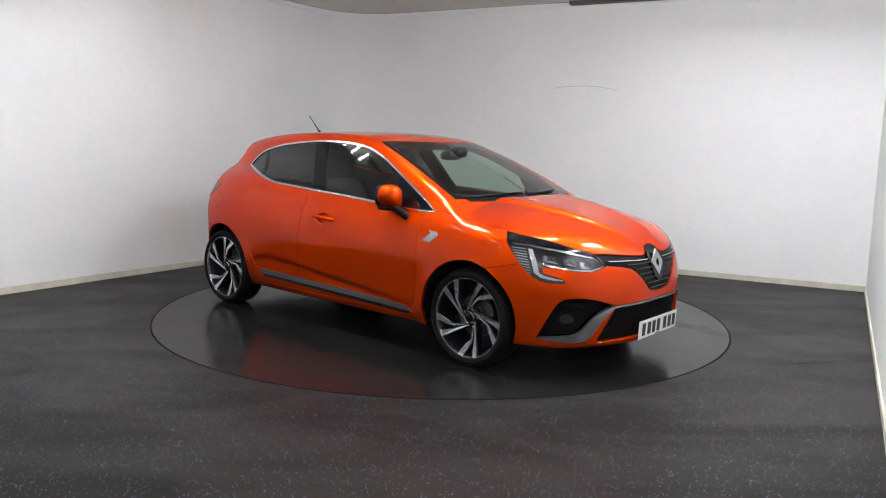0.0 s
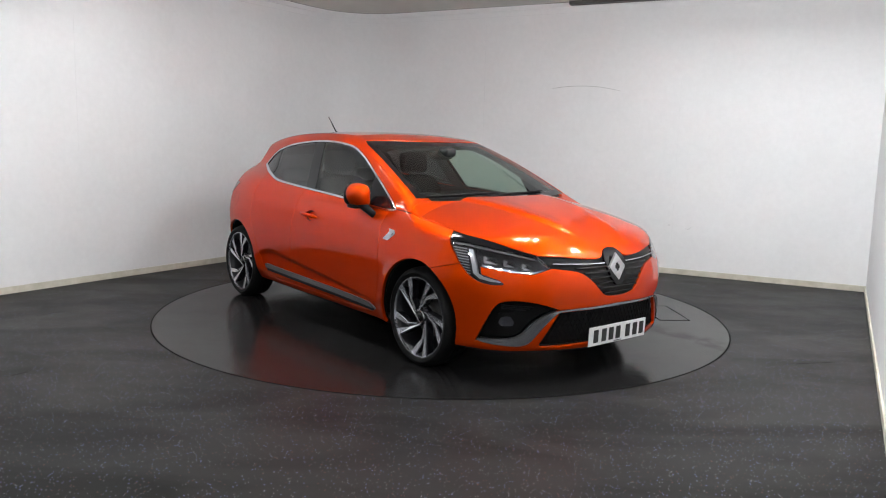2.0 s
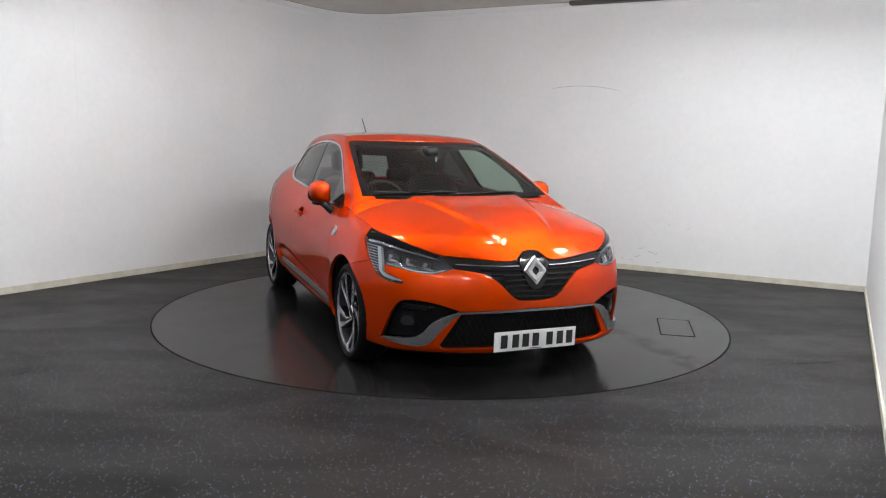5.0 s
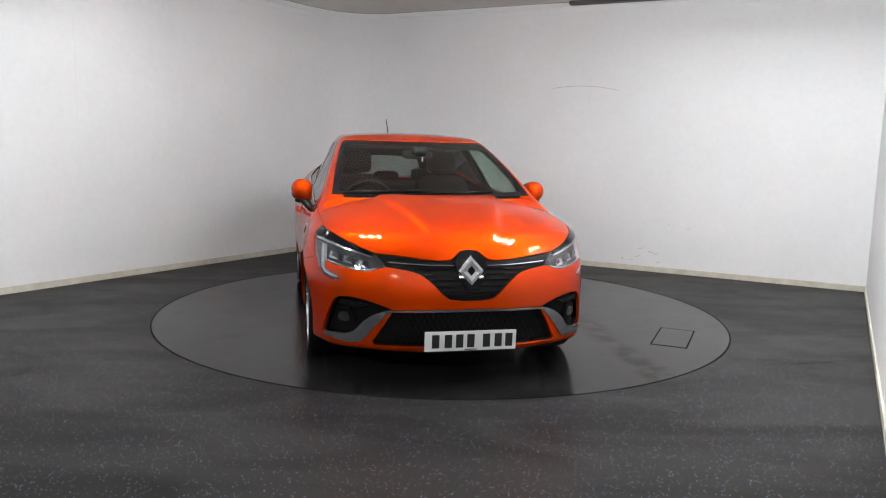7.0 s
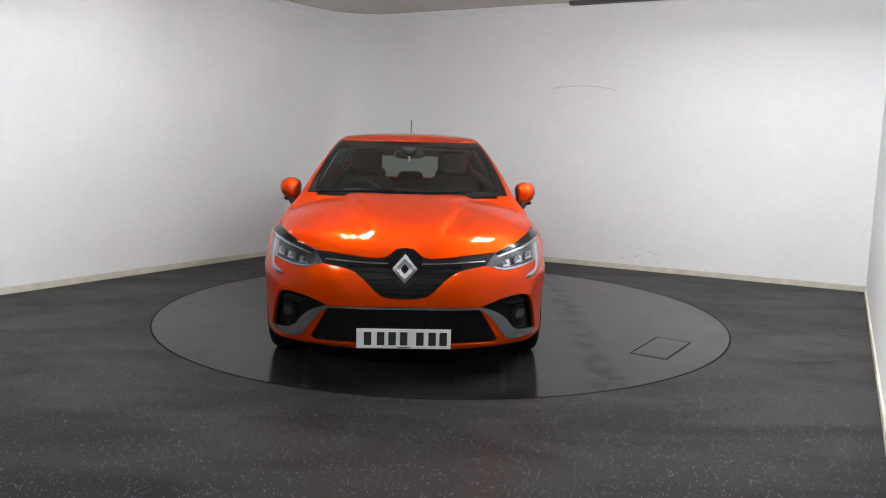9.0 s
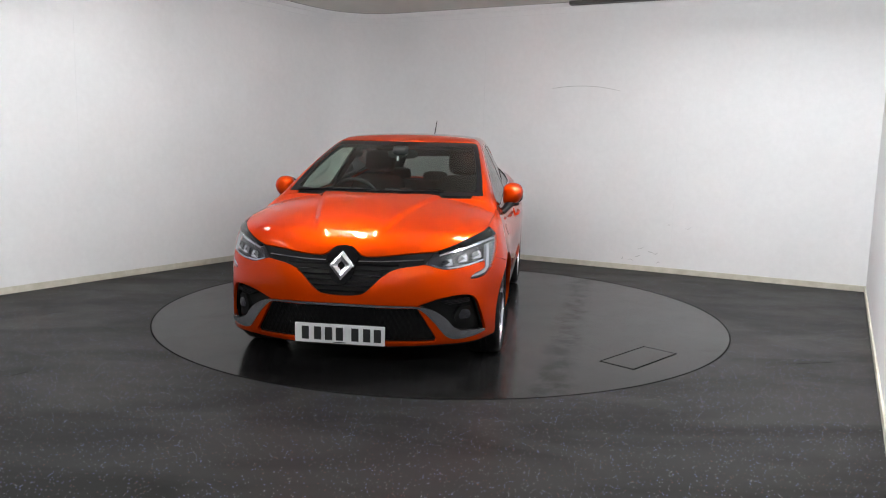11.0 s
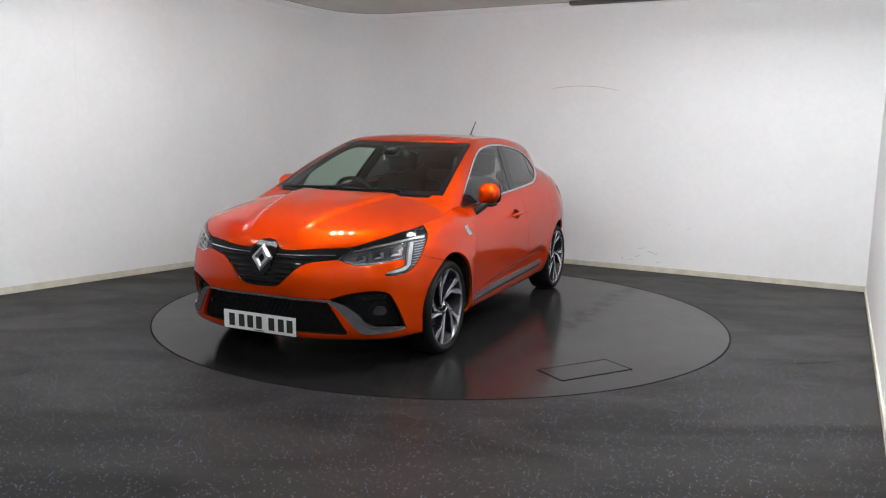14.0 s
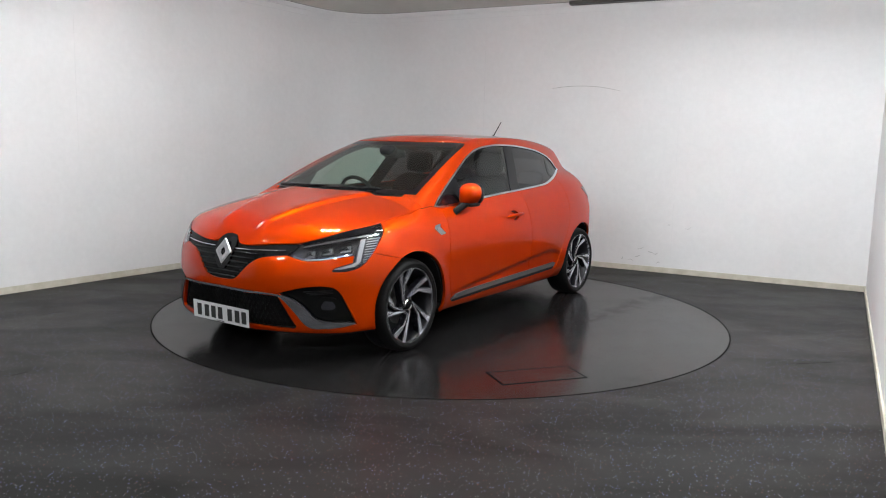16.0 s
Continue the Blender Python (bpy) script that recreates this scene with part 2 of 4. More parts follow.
def corner_curve(inset=0.0, steps=14):
    """Foot of the walls from the far left, round the corner, to the nook."""
    left_end = CORNER + LEFT_DIR * 11.5
    p0, p2 = CORNER + LEFT_DIR * ROUND, CORNER + BACK_DIR * ROUND
    pts = [left_end, CORNER + LEFT_DIR * 4]
    for i in range(steps + 1):
        t = i / steps
        pts.append(p0 * (1 - t) ** 2 + CORNER * (2 * t * (1 - t)) + p2 * t ** 2)
    pts.append(NOOK)
    out = []
    for i, p in enumerate(pts):
        a, b = pts[max(i - 1, 0)], pts[min(i + 1, len(pts) - 1)]
        d = (b - a).normalized()
        out.append(p + Vector((d.y, -d.x)) * inset)
    return out


def strip_wall(pts_in, pts_out, z0, z1):
    bm = bmesh.new()
    rows = [[bm.verts.new((p.x, p.y, z)) for p in pts] for pts, z in ((pts_in, z0), (pts_in, z1), (pts_out, z1), (pts_out, z0))]
    n = len(pts_in)
    for r in range(4):
        a, b = rows[r], rows[(r + 1) % 4]
        for i in range(n - 1):
            bm.faces.new((a[i], a[i + 1], b[i + 1], b[i]))
    for i in (0, n - 1):
        bm.faces.new([r[i] for r in rows])
    bmesh.ops.recalc_face_normals(bm, faces=bm.faces)
    return bm


def build_room():
    S = "structure"
    # floor with a round hole for the turntable
    bm = bmesh.new()
    inner = [bm.verts.new((math.cos(a) * 2.2355, math.sin(a) * 2.2355, 0)) for a in [k * math.tau / 128 for k in range(128)]]
    outer = [bm.verts.new((math.cos(a) * 16, math.sin(a) * 16, 0)) for a in [k * math.tau / 128 for k in range(128)]]
    deep = [bm.verts.new((v.co.x, v.co.y, -0.05)) for v in inner]
    for k in range(128):
        j = (k + 1) % 128
        bm.faces.new((inner[k], outer[k], outer[j], inner[j]))
        bm.faces.new((deep[k], inner[k], inner[j], deep[j]))
    bm.faces.new(deep)
    tagged(part("floor", bm, FLOOR), "dark grey speckled vinyl floor with dull wear marks", "floor", kind=S)
    wall = smooth_sharp(part("wall_north", strip_wall(corner_curve(), corner_curve(-0.15), -0.05, CEILING + 0.1), WALL))
    tagged(wall, "matt white painted wall curving round the room corner", "wall", kind=S)
    side_end = NOOK + SIDE_DIR * 5.3
    bm = strip_wall([NOOK, side_end], [NOOK + Vector((0.9, 0.2)), side_end + Vector((0.15, -0.05))], -0.05, CEILING + 0.1)
    tagged(part("wall_east", bm, WALL), "matt white painted side wall", "wall", kind=S)
    # added wall out of view: closes the room and darkens the car's flank
    far = [side_end + Vector((0.15, -0.05)), Vector((4.4, -3.9)), Vector((4.4, -7.9)), Vector((-9.6, -7.9))]
    off = [far[0] + Vector((0.05, 0.15)), Vector((4.55, -3.75)), Vector((4.55, -8.05)), Vector((-9.7, -8.05))]
    tagged(part("wall_south", strip_wall(far, off, -0.05, CEILING + 0.1), UNSEEN_WALL), "unseen wall added to close the room, grey to dim reflections", "wall", kind=S)
    bm = bmesh.new()
    box(bm, (-12, -12, CEILING), (8, 6, CEILING + 0.08))
    tagged(part("ceiling", bm, CEIL), "off-white painted ceiling over the turntable", "ceiling", kind=S)
    # skirting boards
    bm = strip_wall(corner_curve(0.016), corner_curve(0.002), 0.0, 0.058)
    tagged(smooth_sharp(part("baseboard", bm, SKIRT)), "cream painted skirting along the wall foot", "skirting", kind=S)
    n = Vector((-N_SIDE[0], -N_SIDE[1]))
    bm = strip_wall([NOOK + n * 0.014, side_end + n * 0.014], [NOOK + n * 0.002, side_end + n * 0.002], 0.0, 0.05)
    tagged(part("baseboard", bm, SKIRT), "narrow cream skirting along the side wall", "skirting", kind=S)
    # a thin edge strip where wall and ceiling meet, and the dark box on it
    bm = strip_wall(corner_curve(0.022), corner_curve(0.002), CEILING - 0.055, CEILING - 0.002)
    tagged(smooth_sharp(part("trim", bm, WALL)), "white edge strip at the top of the wall", "trim", kind=S)


def build_fittings():
    for places, glow, half, text in ((FITTINGS, GLOW, 0.2, "white three-tube light fitting hung out of view, some added to even the walls"), (DIM_FITTINGS, DIM_GLOW, 0.11, "small dim three-tube light fitting hung from the ceiling")):
        first = None
        for x, y, turn in places:
            m = pose(x, y, 2.66, 0, 0, turn)
            if first is None:
                first = empty("ceiling_light")
                bm = bmesh.new()
                box(bm, (-0.26, -half - 0.05, 0.0), (0.26, half + 0.05, 0.05), 0.008)
                part("housing", bm, SKIRT, first, "white sheet metal housing")
                for k in (-1, 0, 1):
                    bm = bmesh.new()
                    tube(bm, [(k * 0.17, -half, -0.03), (k * 0.17, half, -0.03)], 0.019, 12)
                    part("tube", bm, glow, first, "glowing white tube")
                for k in (-1, 1):
                    bm = bmesh.new()
                    tube(bm, [(k * 0.2, 0, 0.05), (k * 0.2, 0, 0.28)], 0.006, 6)
                    part("hanger", bm, SKIRT, first)
                tagged(first, text, "ceiling light", "lights in the ceiling")
                first.matrix_basis = m
            else:
                copy_thing(first, m)


def build_turntable():
    root = empty("turntable")
    bm = bmesh.new()
    lathe(bm, [(0.0005, -0.045), (2.222, -0.045), (2.226, -0.004), (2.222, 0.0), (0.0005, 0.0)], 160, "z")
    bmesh.ops.recalc_face_normals(bm, faces=bm.faces)
    part("disc", bm, DISC, root)
    bm = bmesh.new()
    lathe(bm, [(2.2225, -0.002), (2.224, 0.0015), (2.230, 0.0015), (2.232, -0.002)], 160, "z")
    part("edge_ring", bm, JOINT, root, "thin black edge ring")
    hatch = hatch_corners()
    bm = bmesh.new()
    for i in range(4):
        a, b = hatch[i], hatch[(i + 1) % 4]
        d = (b - a).normalized() * 0.004
        s = Vector((-d.y, d.x)) * (0.5 if i % 2 else 1.0)
        lo = [bm.verts.new((*(p), z)) for z in (0.0005, 0.0025) for p in (a - d - s, b + d - s, b + d + s, a - d + s)]
        bm.faces.new(lo[4:])
        for k in range(4):
            bm.faces.new((lo[k], lo[(k + 1) % 4], lo[4 + (k + 1) % 4], lo[4 + k]))
    part("hatch_joint", bm, JOINT, root, "thin dark joint round the hatch")
    bm = bmesh.new()
    mid = sum(hatch, Vector((0, 0))) / 4
    pts = [mid + (p - mid) * 0.975 for p in hatch]
    prism(bm, [tuple(p) for p in pts], 0.0002, 0.0016)
    bmesh.ops.recalc_face_normals(bm, faces=bm.faces)
    part("hatch_cover", bm, DISC, root, "flush access cover")
    return tagged(root, "round dark grey vehicle turntable flush in the floor", "turntable")


def hatch_corners():
    return [Vector(p) for p in ((1.256, 1.220), (0.818, 1.536), (0.958, 1.730), (1.396, 1.414))]


# ---- the car's outer form: smooth profile curves, met in one closed surface ----
def curve(*points):
    """A natural cubic spline through (at, value) pairs, straight beyond its ends; works on arrays."""
    px, py = np.array([p[0] for p in points], float), np.array([p[1] for p in points], float)
    n = len(px)
    h = np.diff(px)
    A, r = np.eye(n), np.zeros(n)
    for i in range(1, n - 1):
        A[i, i - 1], A[i, i], A[i, i + 1] = h[i - 1], 2 * (h[i - 1] + h[i]), h[i]
        r[i] = 6 * ((py[i + 1] - py[i]) / h[i] - (py[i] - py[i - 1]) / h[i - 1])
    m = np.linalg.solve(A, r)
    s0 = (py[1] - py[0]) / h[0] - h[0] * m[1] / 6
    s1 = (py[-1] - py[-2]) / h[-1] + h[-1] * m[-2] / 6

    def at(x):
        x = np.asarray(x, float)
        c = np.clip(x, px[0], px[-1])
        i = np.clip(np.searchsorted(px, c) - 1, 0, n - 2)
        a, b, hh = px[i + 1] - c, c - px[i], h[i]
        y = (m[i] * a ** 3 + m[i + 1] * b ** 3) / (6 * hh) + (py[i] / hh - m[i] * hh / 6) * a + (py[i + 1] / hh - m[i + 1] * hh / 6) * b
        return y + np.where(x < px[0], (x - px[0]) * s0, 0) + np.where(x > px[-1], (x - px[-1]) * s1, 0)
    return at


def soft_max(a, b, k):
    h = np.clip(0.5 + 0.5 * (a - b) / k, 0, 1)
    return b + (a - b) * h + k * h * (1 - h)


def step(x):
    return 1 / (1 + np.exp(-np.clip(x, -40, 40)))


HUB_X, HUB_Z, TYRE_R = 1.2915, 0.303, 0.306
PLAN = curve((-2.0, 0.63), (-1.7, 0.755), (-1.3, 0.842), (-0.8, 0.864), (0.0, 0.862), (0.8, 0.866), (1.29, 0.882), (1.6, 0.862), (1.9, 0.80), (2.2, 0.71))
FLANK = curve((0.10, -0.11), (0.2, -0.045), (0.28, -0.02), (0.40, -0.010), (0.55, 0.0), (0.66, 0.0), (0.74, -0.012), (0.80, -0.028),
              (0.86, -0.054), (0.92, -0.09), (0.98, -0.15), (1.04, -0.25), (1.12, -0.42))
LIFT = curve((-1.9, 0.055), (-1.3, 0.088), (-0.75, 0.065), (0.0, 0.03), (0.95, 0.0), (2.0, -0.03))
CABIN = curve((-1.9, 0.50), (-1.3, 0.668), (-0.6, 0.75), (0.0, 0.775), (0.6, 0.775), (1.0, 0.764), (1.5, 0.72))
BONNET = curve((0.9, 1.032), (1.2, 1.005), (1.4, 0.977), (1.6, 0.937), (1.8, 0.884), (1.95, 0.828), (2.05, 0.770), (2.2, 0.66))
SCREEN = curve((0.0, 1.46), (0.35, 1.352), (0.6, 1.262), (0.9, 1.135), (1.2, 0.995), (1.4, 0.895))
ROOF = curve((-1.95, 1.24), (-1.6, 1.300), (-1.4, 1.346), (-1.05, 1.401), (-0.7, 1.426), (-0.3, 1.431), (0.0, 1.421), (0.3, 1.395), (0.6, 1.345))
NOSE = curve((0.1, -0.06), (0.2, -0.012), (0.3, 0.0), (0.45, 0.004), (0.55, 0.0), (0.62, -0.014), (0.70, -0.046), (0.78, -0.10), (0.9, -0.22))
BOW = curve((0.0, 0.0), (0.26, 0.012), (0.474, 0.082), (0.6, 0.148), (0.709, 0.232), (0.78, 0.33), (0.86, 0.52))
TAIL = curve((0.1, -1.80), (0.2, -1.87), (0.4, -1.912), (0.65, -1.92), (0.85, -1.90), (0.95, -1.84), (1.05, -1.755), (1.2, -1.61), (1.3, -1.535), (1.5, -1.38))
DOOR_CREASE = curve((-1.0, 0.36), (-0.86, 0.42), (-0.72, 0.455), (-0.5, 0.45), (0.0, 0.40), (0.5, 0.345), (0.9, 0.30))


def half_width(x, z):
    low = PLAN(x) + FLANK(z - LIFT(x))
    dz = z - 0.93
    high = CABIN(x) - 0.44 * np.abs(dz) - 0.15 * dz * dz
    w = soft_max(low, high, 0.035)
    # wheel-arch swell, and the hollow below the crease of the doors
    for hx, swell in ((HUB_X, 0.016), (-HUB_X, 0.006)):
        r = np.hypot(x - hx, z - HUB_Z)
        w = w + swell * np.exp(-((r - 0.35) / 0.06) ** 2) * step((0.62 - z) / 0.04)
    hollow = step((DOOR_CREASE(x) - z) / 0.006) * step((z - 0.30) / 0.02) * step((x + 0.84) / 0.03) * step((0.75 - x) / 0.12)
    return w - 0.026 * hollow


def top_height(x, y):
    a = np.abs(y)
    ridge = 0.20 + (1.95 - x) * 0.26
    bon = BONNET(x) - 0.10 * y ** 2 - 0.12 * y ** 4 + 0.019 * step((ridge - a) / 0.008) * step((1.93 - x) / 0.04) - 0.010 * step((0.6 * ridge - a) / 0.03)
    scr = SCREEN(x + 0.30 * y ** 2)
    roof = ROOF(x) - 0.075 * y ** 2 - 0.10 * y ** 4
    cab = -soft_max(-scr, -roof, 0.03)
    return np.maximum(bon, cab)


def body_field(x, y, z):
    """Below nought inside the body."""
    a = np.abs(y)
    f = soft_max(a - half_width(x, z), z - top_height(x, y), 0.045)
    f = soft_max(f, x - (2.122 + NOSE(z) - BOW(a)), 0.05)
    f = soft_max(f, TAIL(z) + 0.32 * y ** 2 + 0.36 * y ** 4 - x, 0.05)
    return soft_max(f, 0.192 - z, 0.03)


def on_body(p):
    """Moves points out along rays from the spine to the surface; p is an array of n by 3."""
    c = np.stack([np.clip(p[:, 0], -1.25, 1.15), 0 * p[:, 1], np.full(len(p), 0.6)], 1)
    d = p - c
    d /= np.linalg.norm(d, axis=1)[:, None]
    lo, hi = np.zeros(len(p)), np.full(len(p), 1.6)
    for _ in range(40):
        mid = (lo + hi) / 2
        q = c + d * mid[:, None]
        out = body_field(q[:, 0], q[:, 1], q[:, 2]) > 0
        hi, lo = np.where(out, mid, hi), np.where(out, lo, mid)
    return c + d * lo[:, None]


# ---- cutting the form into panels ----
def axis_view(view):
    """Maps to and from the flat coordinates in which outlines are drawn: side (x, z), top (x, y), back (y, z), wrap (degrees round the nose, z)."""
    if view == "side":
        return (lambda p: (p[0], p[2], p[1])), (lambda q: (q[0], q[2], q[1]))
    if view == "top":
        return (lambda p: (p[0], p[1], p[2])), (lambda q: (q[0], q[1], q[2]))
    if view == "back":
        return (lambda p: (p[1], p[2], p[0])), (lambda q: (q[2], q[0], q[1]))
    return (lambda p: (math.degrees(math.atan2(p[1], p[0] - 0.9)) / 60, p[2], math.hypot(p[1], p[0] - 0.9))), \
           (lambda q: (0.9 + q[2] * math.cos(radians(q[0] * 60)), q[2] * math.sin(radians(q[0] * 60)), q[1]))


def flat(view, outline):
    return [(a / 60, b) for a, b in outline] if view == "wrap" else list(outline)


def rounded(outline, r=0.02, steps=3):
    """Softens the corners of an outline."""
    out = []
    n = len(outline)
    for i in range(n):
        p, a, b = Vector(outline[i]), Vector(outline[i - 1]), Vector(outline[(i + 1) % n])
        ra, rb = min(r, (a - p).length * 0.4), min(r, (b - p).length * 0.4)
        s, e = p + (a - p).normalized() * ra, p + (b - p).normalized() * rb
        for k in range(steps + 1):
            t = k / steps
            out.append(tuple(s * (1 - t) ** 2 + p * (2 * t * (1 - t)) + e * t ** 2))
    return out


def eased(outline, view, sharp=(), times=2):
    """Cuts the corners of an outline again and again, but for those numbered in sharp."""
    k = 60.0 if view == "wrap" else 1.0
    pts = [(u / k, v, i in sharp) for i, (u, v) in enumerate(outline)]
    for _ in range(times):
        out = []
        n = len(pts)
        for i in range(n):
            p, a, b = pts[i], pts[i - 1], pts[(i + 1) % n]
            if p[2]:
                out.append(p)
            else:
                out.append((p[0] * 0.78 + a[0] * 0.22, p[1] * 0.78 + a[1] * 0.22, False))
                out.append((p[0] * 0.78 + b[0] * 0.22, p[1] * 0.78 + b[1] * 0.22, False))
        pts = out
    return [(u * k, v) for u, v, _ in pts]


def inset_outline(outline, d):
    n = len(outline)
    area = sum(outline[i][0] * outline[(i + 1) % n][1] - outline[(i + 1) % n][0] * outline[i][1] for i in range(n))
    s = 1 if area > 0 else -1
    out = []
    for i in range(n):
        p, a, b = Vector(outline[i]), Vector(outline[i - 1]), Vector(outline[(i + 1) % n])
        u, v = (p - a).normalized(), (b - p).normalized()
        nrm = Vector((-u.y - v.y, u.x + v.x)) * s
        k = max(0.5, 1 + u.dot(v))
        out.append(tuple(p + nrm * (d / k)))
    return out


def inside(outline, u, v):
    hit = False
    n = len(outline)
    for i in range(n):
        (x0, y0), (x1, y1) = outline[i], outline[i - 1]
        if (y0 > v) != (y1 > v) and u < (x1 - x0) * (v - y0) / (y1 - y0) + x0:
            hit = not hit
    return hit


class Shell:
    """One half of the body surface (y above nought), cut along outlines; each face carries a label."""

    def __init__(self, step_len=0.02):
        xs = np.arange(-2.0, 2.2001, step_len)
        ys = np.arange(0.0, 0.96, step_len)
        zs = np.arange(0.10, 1.5001, step_len)
        keys, pts, faces = {}, [], []

        def vert(x, y, z):
            k = (round(x, 4), round(y, 4), round(z, 4))
            if k not in keys:
                keys[k] = len(pts)
                pts.append(k)
            return keys[k]

        def sheet(us, vs, at, flip):
            for i in range(len(us) - 1):
                for j in range(len(vs) - 1):
                    q = [vert(*at(us[i], vs[j])), vert(*at(us[i + 1], vs[j])), vert(*at(us[i + 1], vs[j + 1])), vert(*at(us[i], vs[j + 1]))]
                    faces.append(q[::-1] if flip else q)
        sheet(xs, zs, lambda x, z: (x, ys[-1], z), True)
        sheet(xs, ys, lambda x, y: (x, y, zs[-1]), False)
        sheet(xs, ys, lambda x, y: (x, y, zs[0]), True)
        sheet(ys, zs, lambda y, z: (xs[-1], y, z), False)
        sheet(ys, zs, lambda y, z: (xs[0], y, z), True)
        p = on_body(np.array(pts, float))
        p[np.array(pts)[:, 1] < 1e-6, 1] = 0.0
        me = bpy.data.meshes.new("shell")
        me.from_pydata([tuple(v) for v in p], [], faces)
        self.bm = bmesh.new()
        self.bm.from_mesh(me)
        bpy.data.meshes.remove(me)
        self.label = self.bm.faces.layers.int.new("label")
        self.names = {"": 0}
        for f in self.bm.faces:
            f.normal_update()
        self.view = None

    def id(self, name):
        return self.names.setdefault(name, len(self.names))

    def look_from(self, view):
        if self.view:
            back = axis_view(self.view)[1]
            for v in self.bm.verts:
                v.co = back(v.co)
        self.view = view
        if view:
            to = axis_view(view)[0]
            for v in self.bm.verts:
                v.co = to(v.co)

    def cut(self, outline, name, over=("",), near=None):
        """Cuts along an outline and labels the faces inside it that carry one of the labels in over."""
        o = flat(self.view, outline)
        us, vs = [p[0] for p in o], [p[1] for p in o]
        lo_u, hi_u, lo_v, hi_v = min(us) - 0.05, max(us) + 0.05, min(vs) - 0.05, max(vs) + 0.05
        ids = {self.id(n) for n in over}

        def near_faces():
            out = []
            for f in self.bm.faces:
                c = f.verts[0].co
                if lo_u < c.x < hi_u and lo_v < c.y < hi_v and f[self.label] in ids and (near is None or near(c)):
                    out.append(f)
            return out
        cand = near_faces()
        n = len(o)
        for i in range(n):
            a, b = Vector((*o[i - 1], 0)), Vector((*o[i], 0))
            d = b - a
            if d.length < 1e-5:
                continue
            u0, u1, v0, v1 = min(a.x, b.x) - 5e-4, max(a.x, b.x) + 5e-4, min(a.y, b.y) - 5e-4, max(a.y, b.y) + 5e-4
            sel = []
            for f in cand:
                cu = [v.co.x for v in f.verts]
                if max(cu) < u0 or min(cu) > u1:
                    continue
                cv = [v.co.y for v in f.verts]
                if max(cv) < v0 or min(cv) > v1:
                    continue
                sel.append(f)
            if not sel:
                continue
            geom = list({v for f in sel for v in f.verts}) + list({e for f in sel for e in f.edges}) + sel
            bmesh.ops.bisect_plane(self.bm, geom=geom, dist=2e-5, plane_co=a, plane_no=Vector((-d.y, d.x, 0)).normalized())
            cand = near_faces()
        k = self.id(name)
        for f in cand:
            c = f.calc_center_median()
            if inside(o, c.x, c.y):
                f[self.label] = k

    def take(self, names):
        """A copy of the faces with these labels, in the car's space."""
        ids = {self.id(n) for n in names}
        b = bmesh.new()
        made = {}
        for f in self.bm.faces:
            if f[self.label] in ids:
                vs = []
                for v in f.verts:
                    if v not in made:
                        made[v] = b.verts.new(v.co)
                    vs.append(made[v])
                b.faces.new(vs)
        b.normal_update()
        return b


def surface_normal(p):
    e = 0.004
    g = np.array([body_field(p[:, 0] + dx, p[:, 1] + dy, p[:, 2] + dz) - body_field(p[:, 0] - dx, p[:, 1] - dy, p[:, 2] - dz)
                  for dx, dy, dz in ((e, 0, 0), (0, e, 0), (0, 0, e))]).T
    return g / np.linalg.norm(g, axis=1)[:, None]


def finish(b, gap=0.0, depth=0.0, offset=0.0, bevel=0.0, keep_centre=True):
    """Draws a panel's edge in by gap, moves it out by offset and folds its rim inwards by depth."""
    b.verts.ensure_lookup_table()
    p = np.array([v.co for v in b.verts])
    nrm = surface_normal(p)
    rim = [e for e in b.edges if len(e.link_faces) == 1 and not (keep_centre and all(abs(v.co.y) < 1e-4 for v in e.verts))]
    inward = {}
    if gap:
        push = {}
        for e in rim:
            f = e.link_faces[0]
            d = (e.verts[1].co - e.verts[0].co).normalized()
            s = f.normal.cross(d)
            if s.dot(f.calc_center_median() - e.verts[0].co) < 0:
                s = -s
            for v in e.verts:
                push.setdefault(v, []).append(s)
        for v, l in push.items():
            s = sum(l, Vector())
            if s.length > 0.2:
                s = s.normalized() * gap
                if abs(v.co.y) < 1e-4:
                    s.y = 0
                v.co += s
                inward[v] = s.normalized() if s.length > 1e-6 else s
    for v, n in zip(list(b.verts), nrm):
        n = Vector(n)
        if abs(v.co.y) < 1e-4:
            n.y = 0
        v.co += n * offset
    if depth:
        tilt = {v: Vector(n) for v, n in zip(list(b.verts), nrm)}
        edges = rim
        for out, down in ((bevel, bevel * 1.2), (0.0, depth)) if bevel else ((0.0, depth),):
            r = bmesh.ops.extrude_edge_only(b, edges=edges)
            edges = [g for g in r["geom"] if isinstance(g, bmesh.types.BMEdge)]
            fresh = {}
            for v in [g for g in r["geom"] if isinstance(g, bmesh.types.BMVert)]:
                near = [e.other_vert(v) for e in v.link_edges if e.other_vert(v) in tilt]
                if near:
                    n = tilt[near[0]].copy()
                    if abs(v.co.y) < 1e-4:
                        n.y = 0
                    fresh[v] = n
                    v.co -= n * down
                    if out and near[0] in inward:
                        v.co -= inward[near[0]] * out
            tilt = fresh
    return b


def mirrored(b):
    c = b.copy()
    for v in c.verts:
        v.co.y = -v.co.y
    bmesh.ops.reverse_faces(c, faces=c.faces)
    return c


def joined(b):
    c = mirrored(b)
    me = bpy.data.meshes.new("half")
    c.to_mesh(me)
    c.free()
    b.from_mesh(me)
    bpy.data.meshes.remove(me)
    bmesh.ops.remove_doubles(b, verts=[v for v in b.verts if abs(v.co.y) < 2e-4], dist=4e-4)
    return b


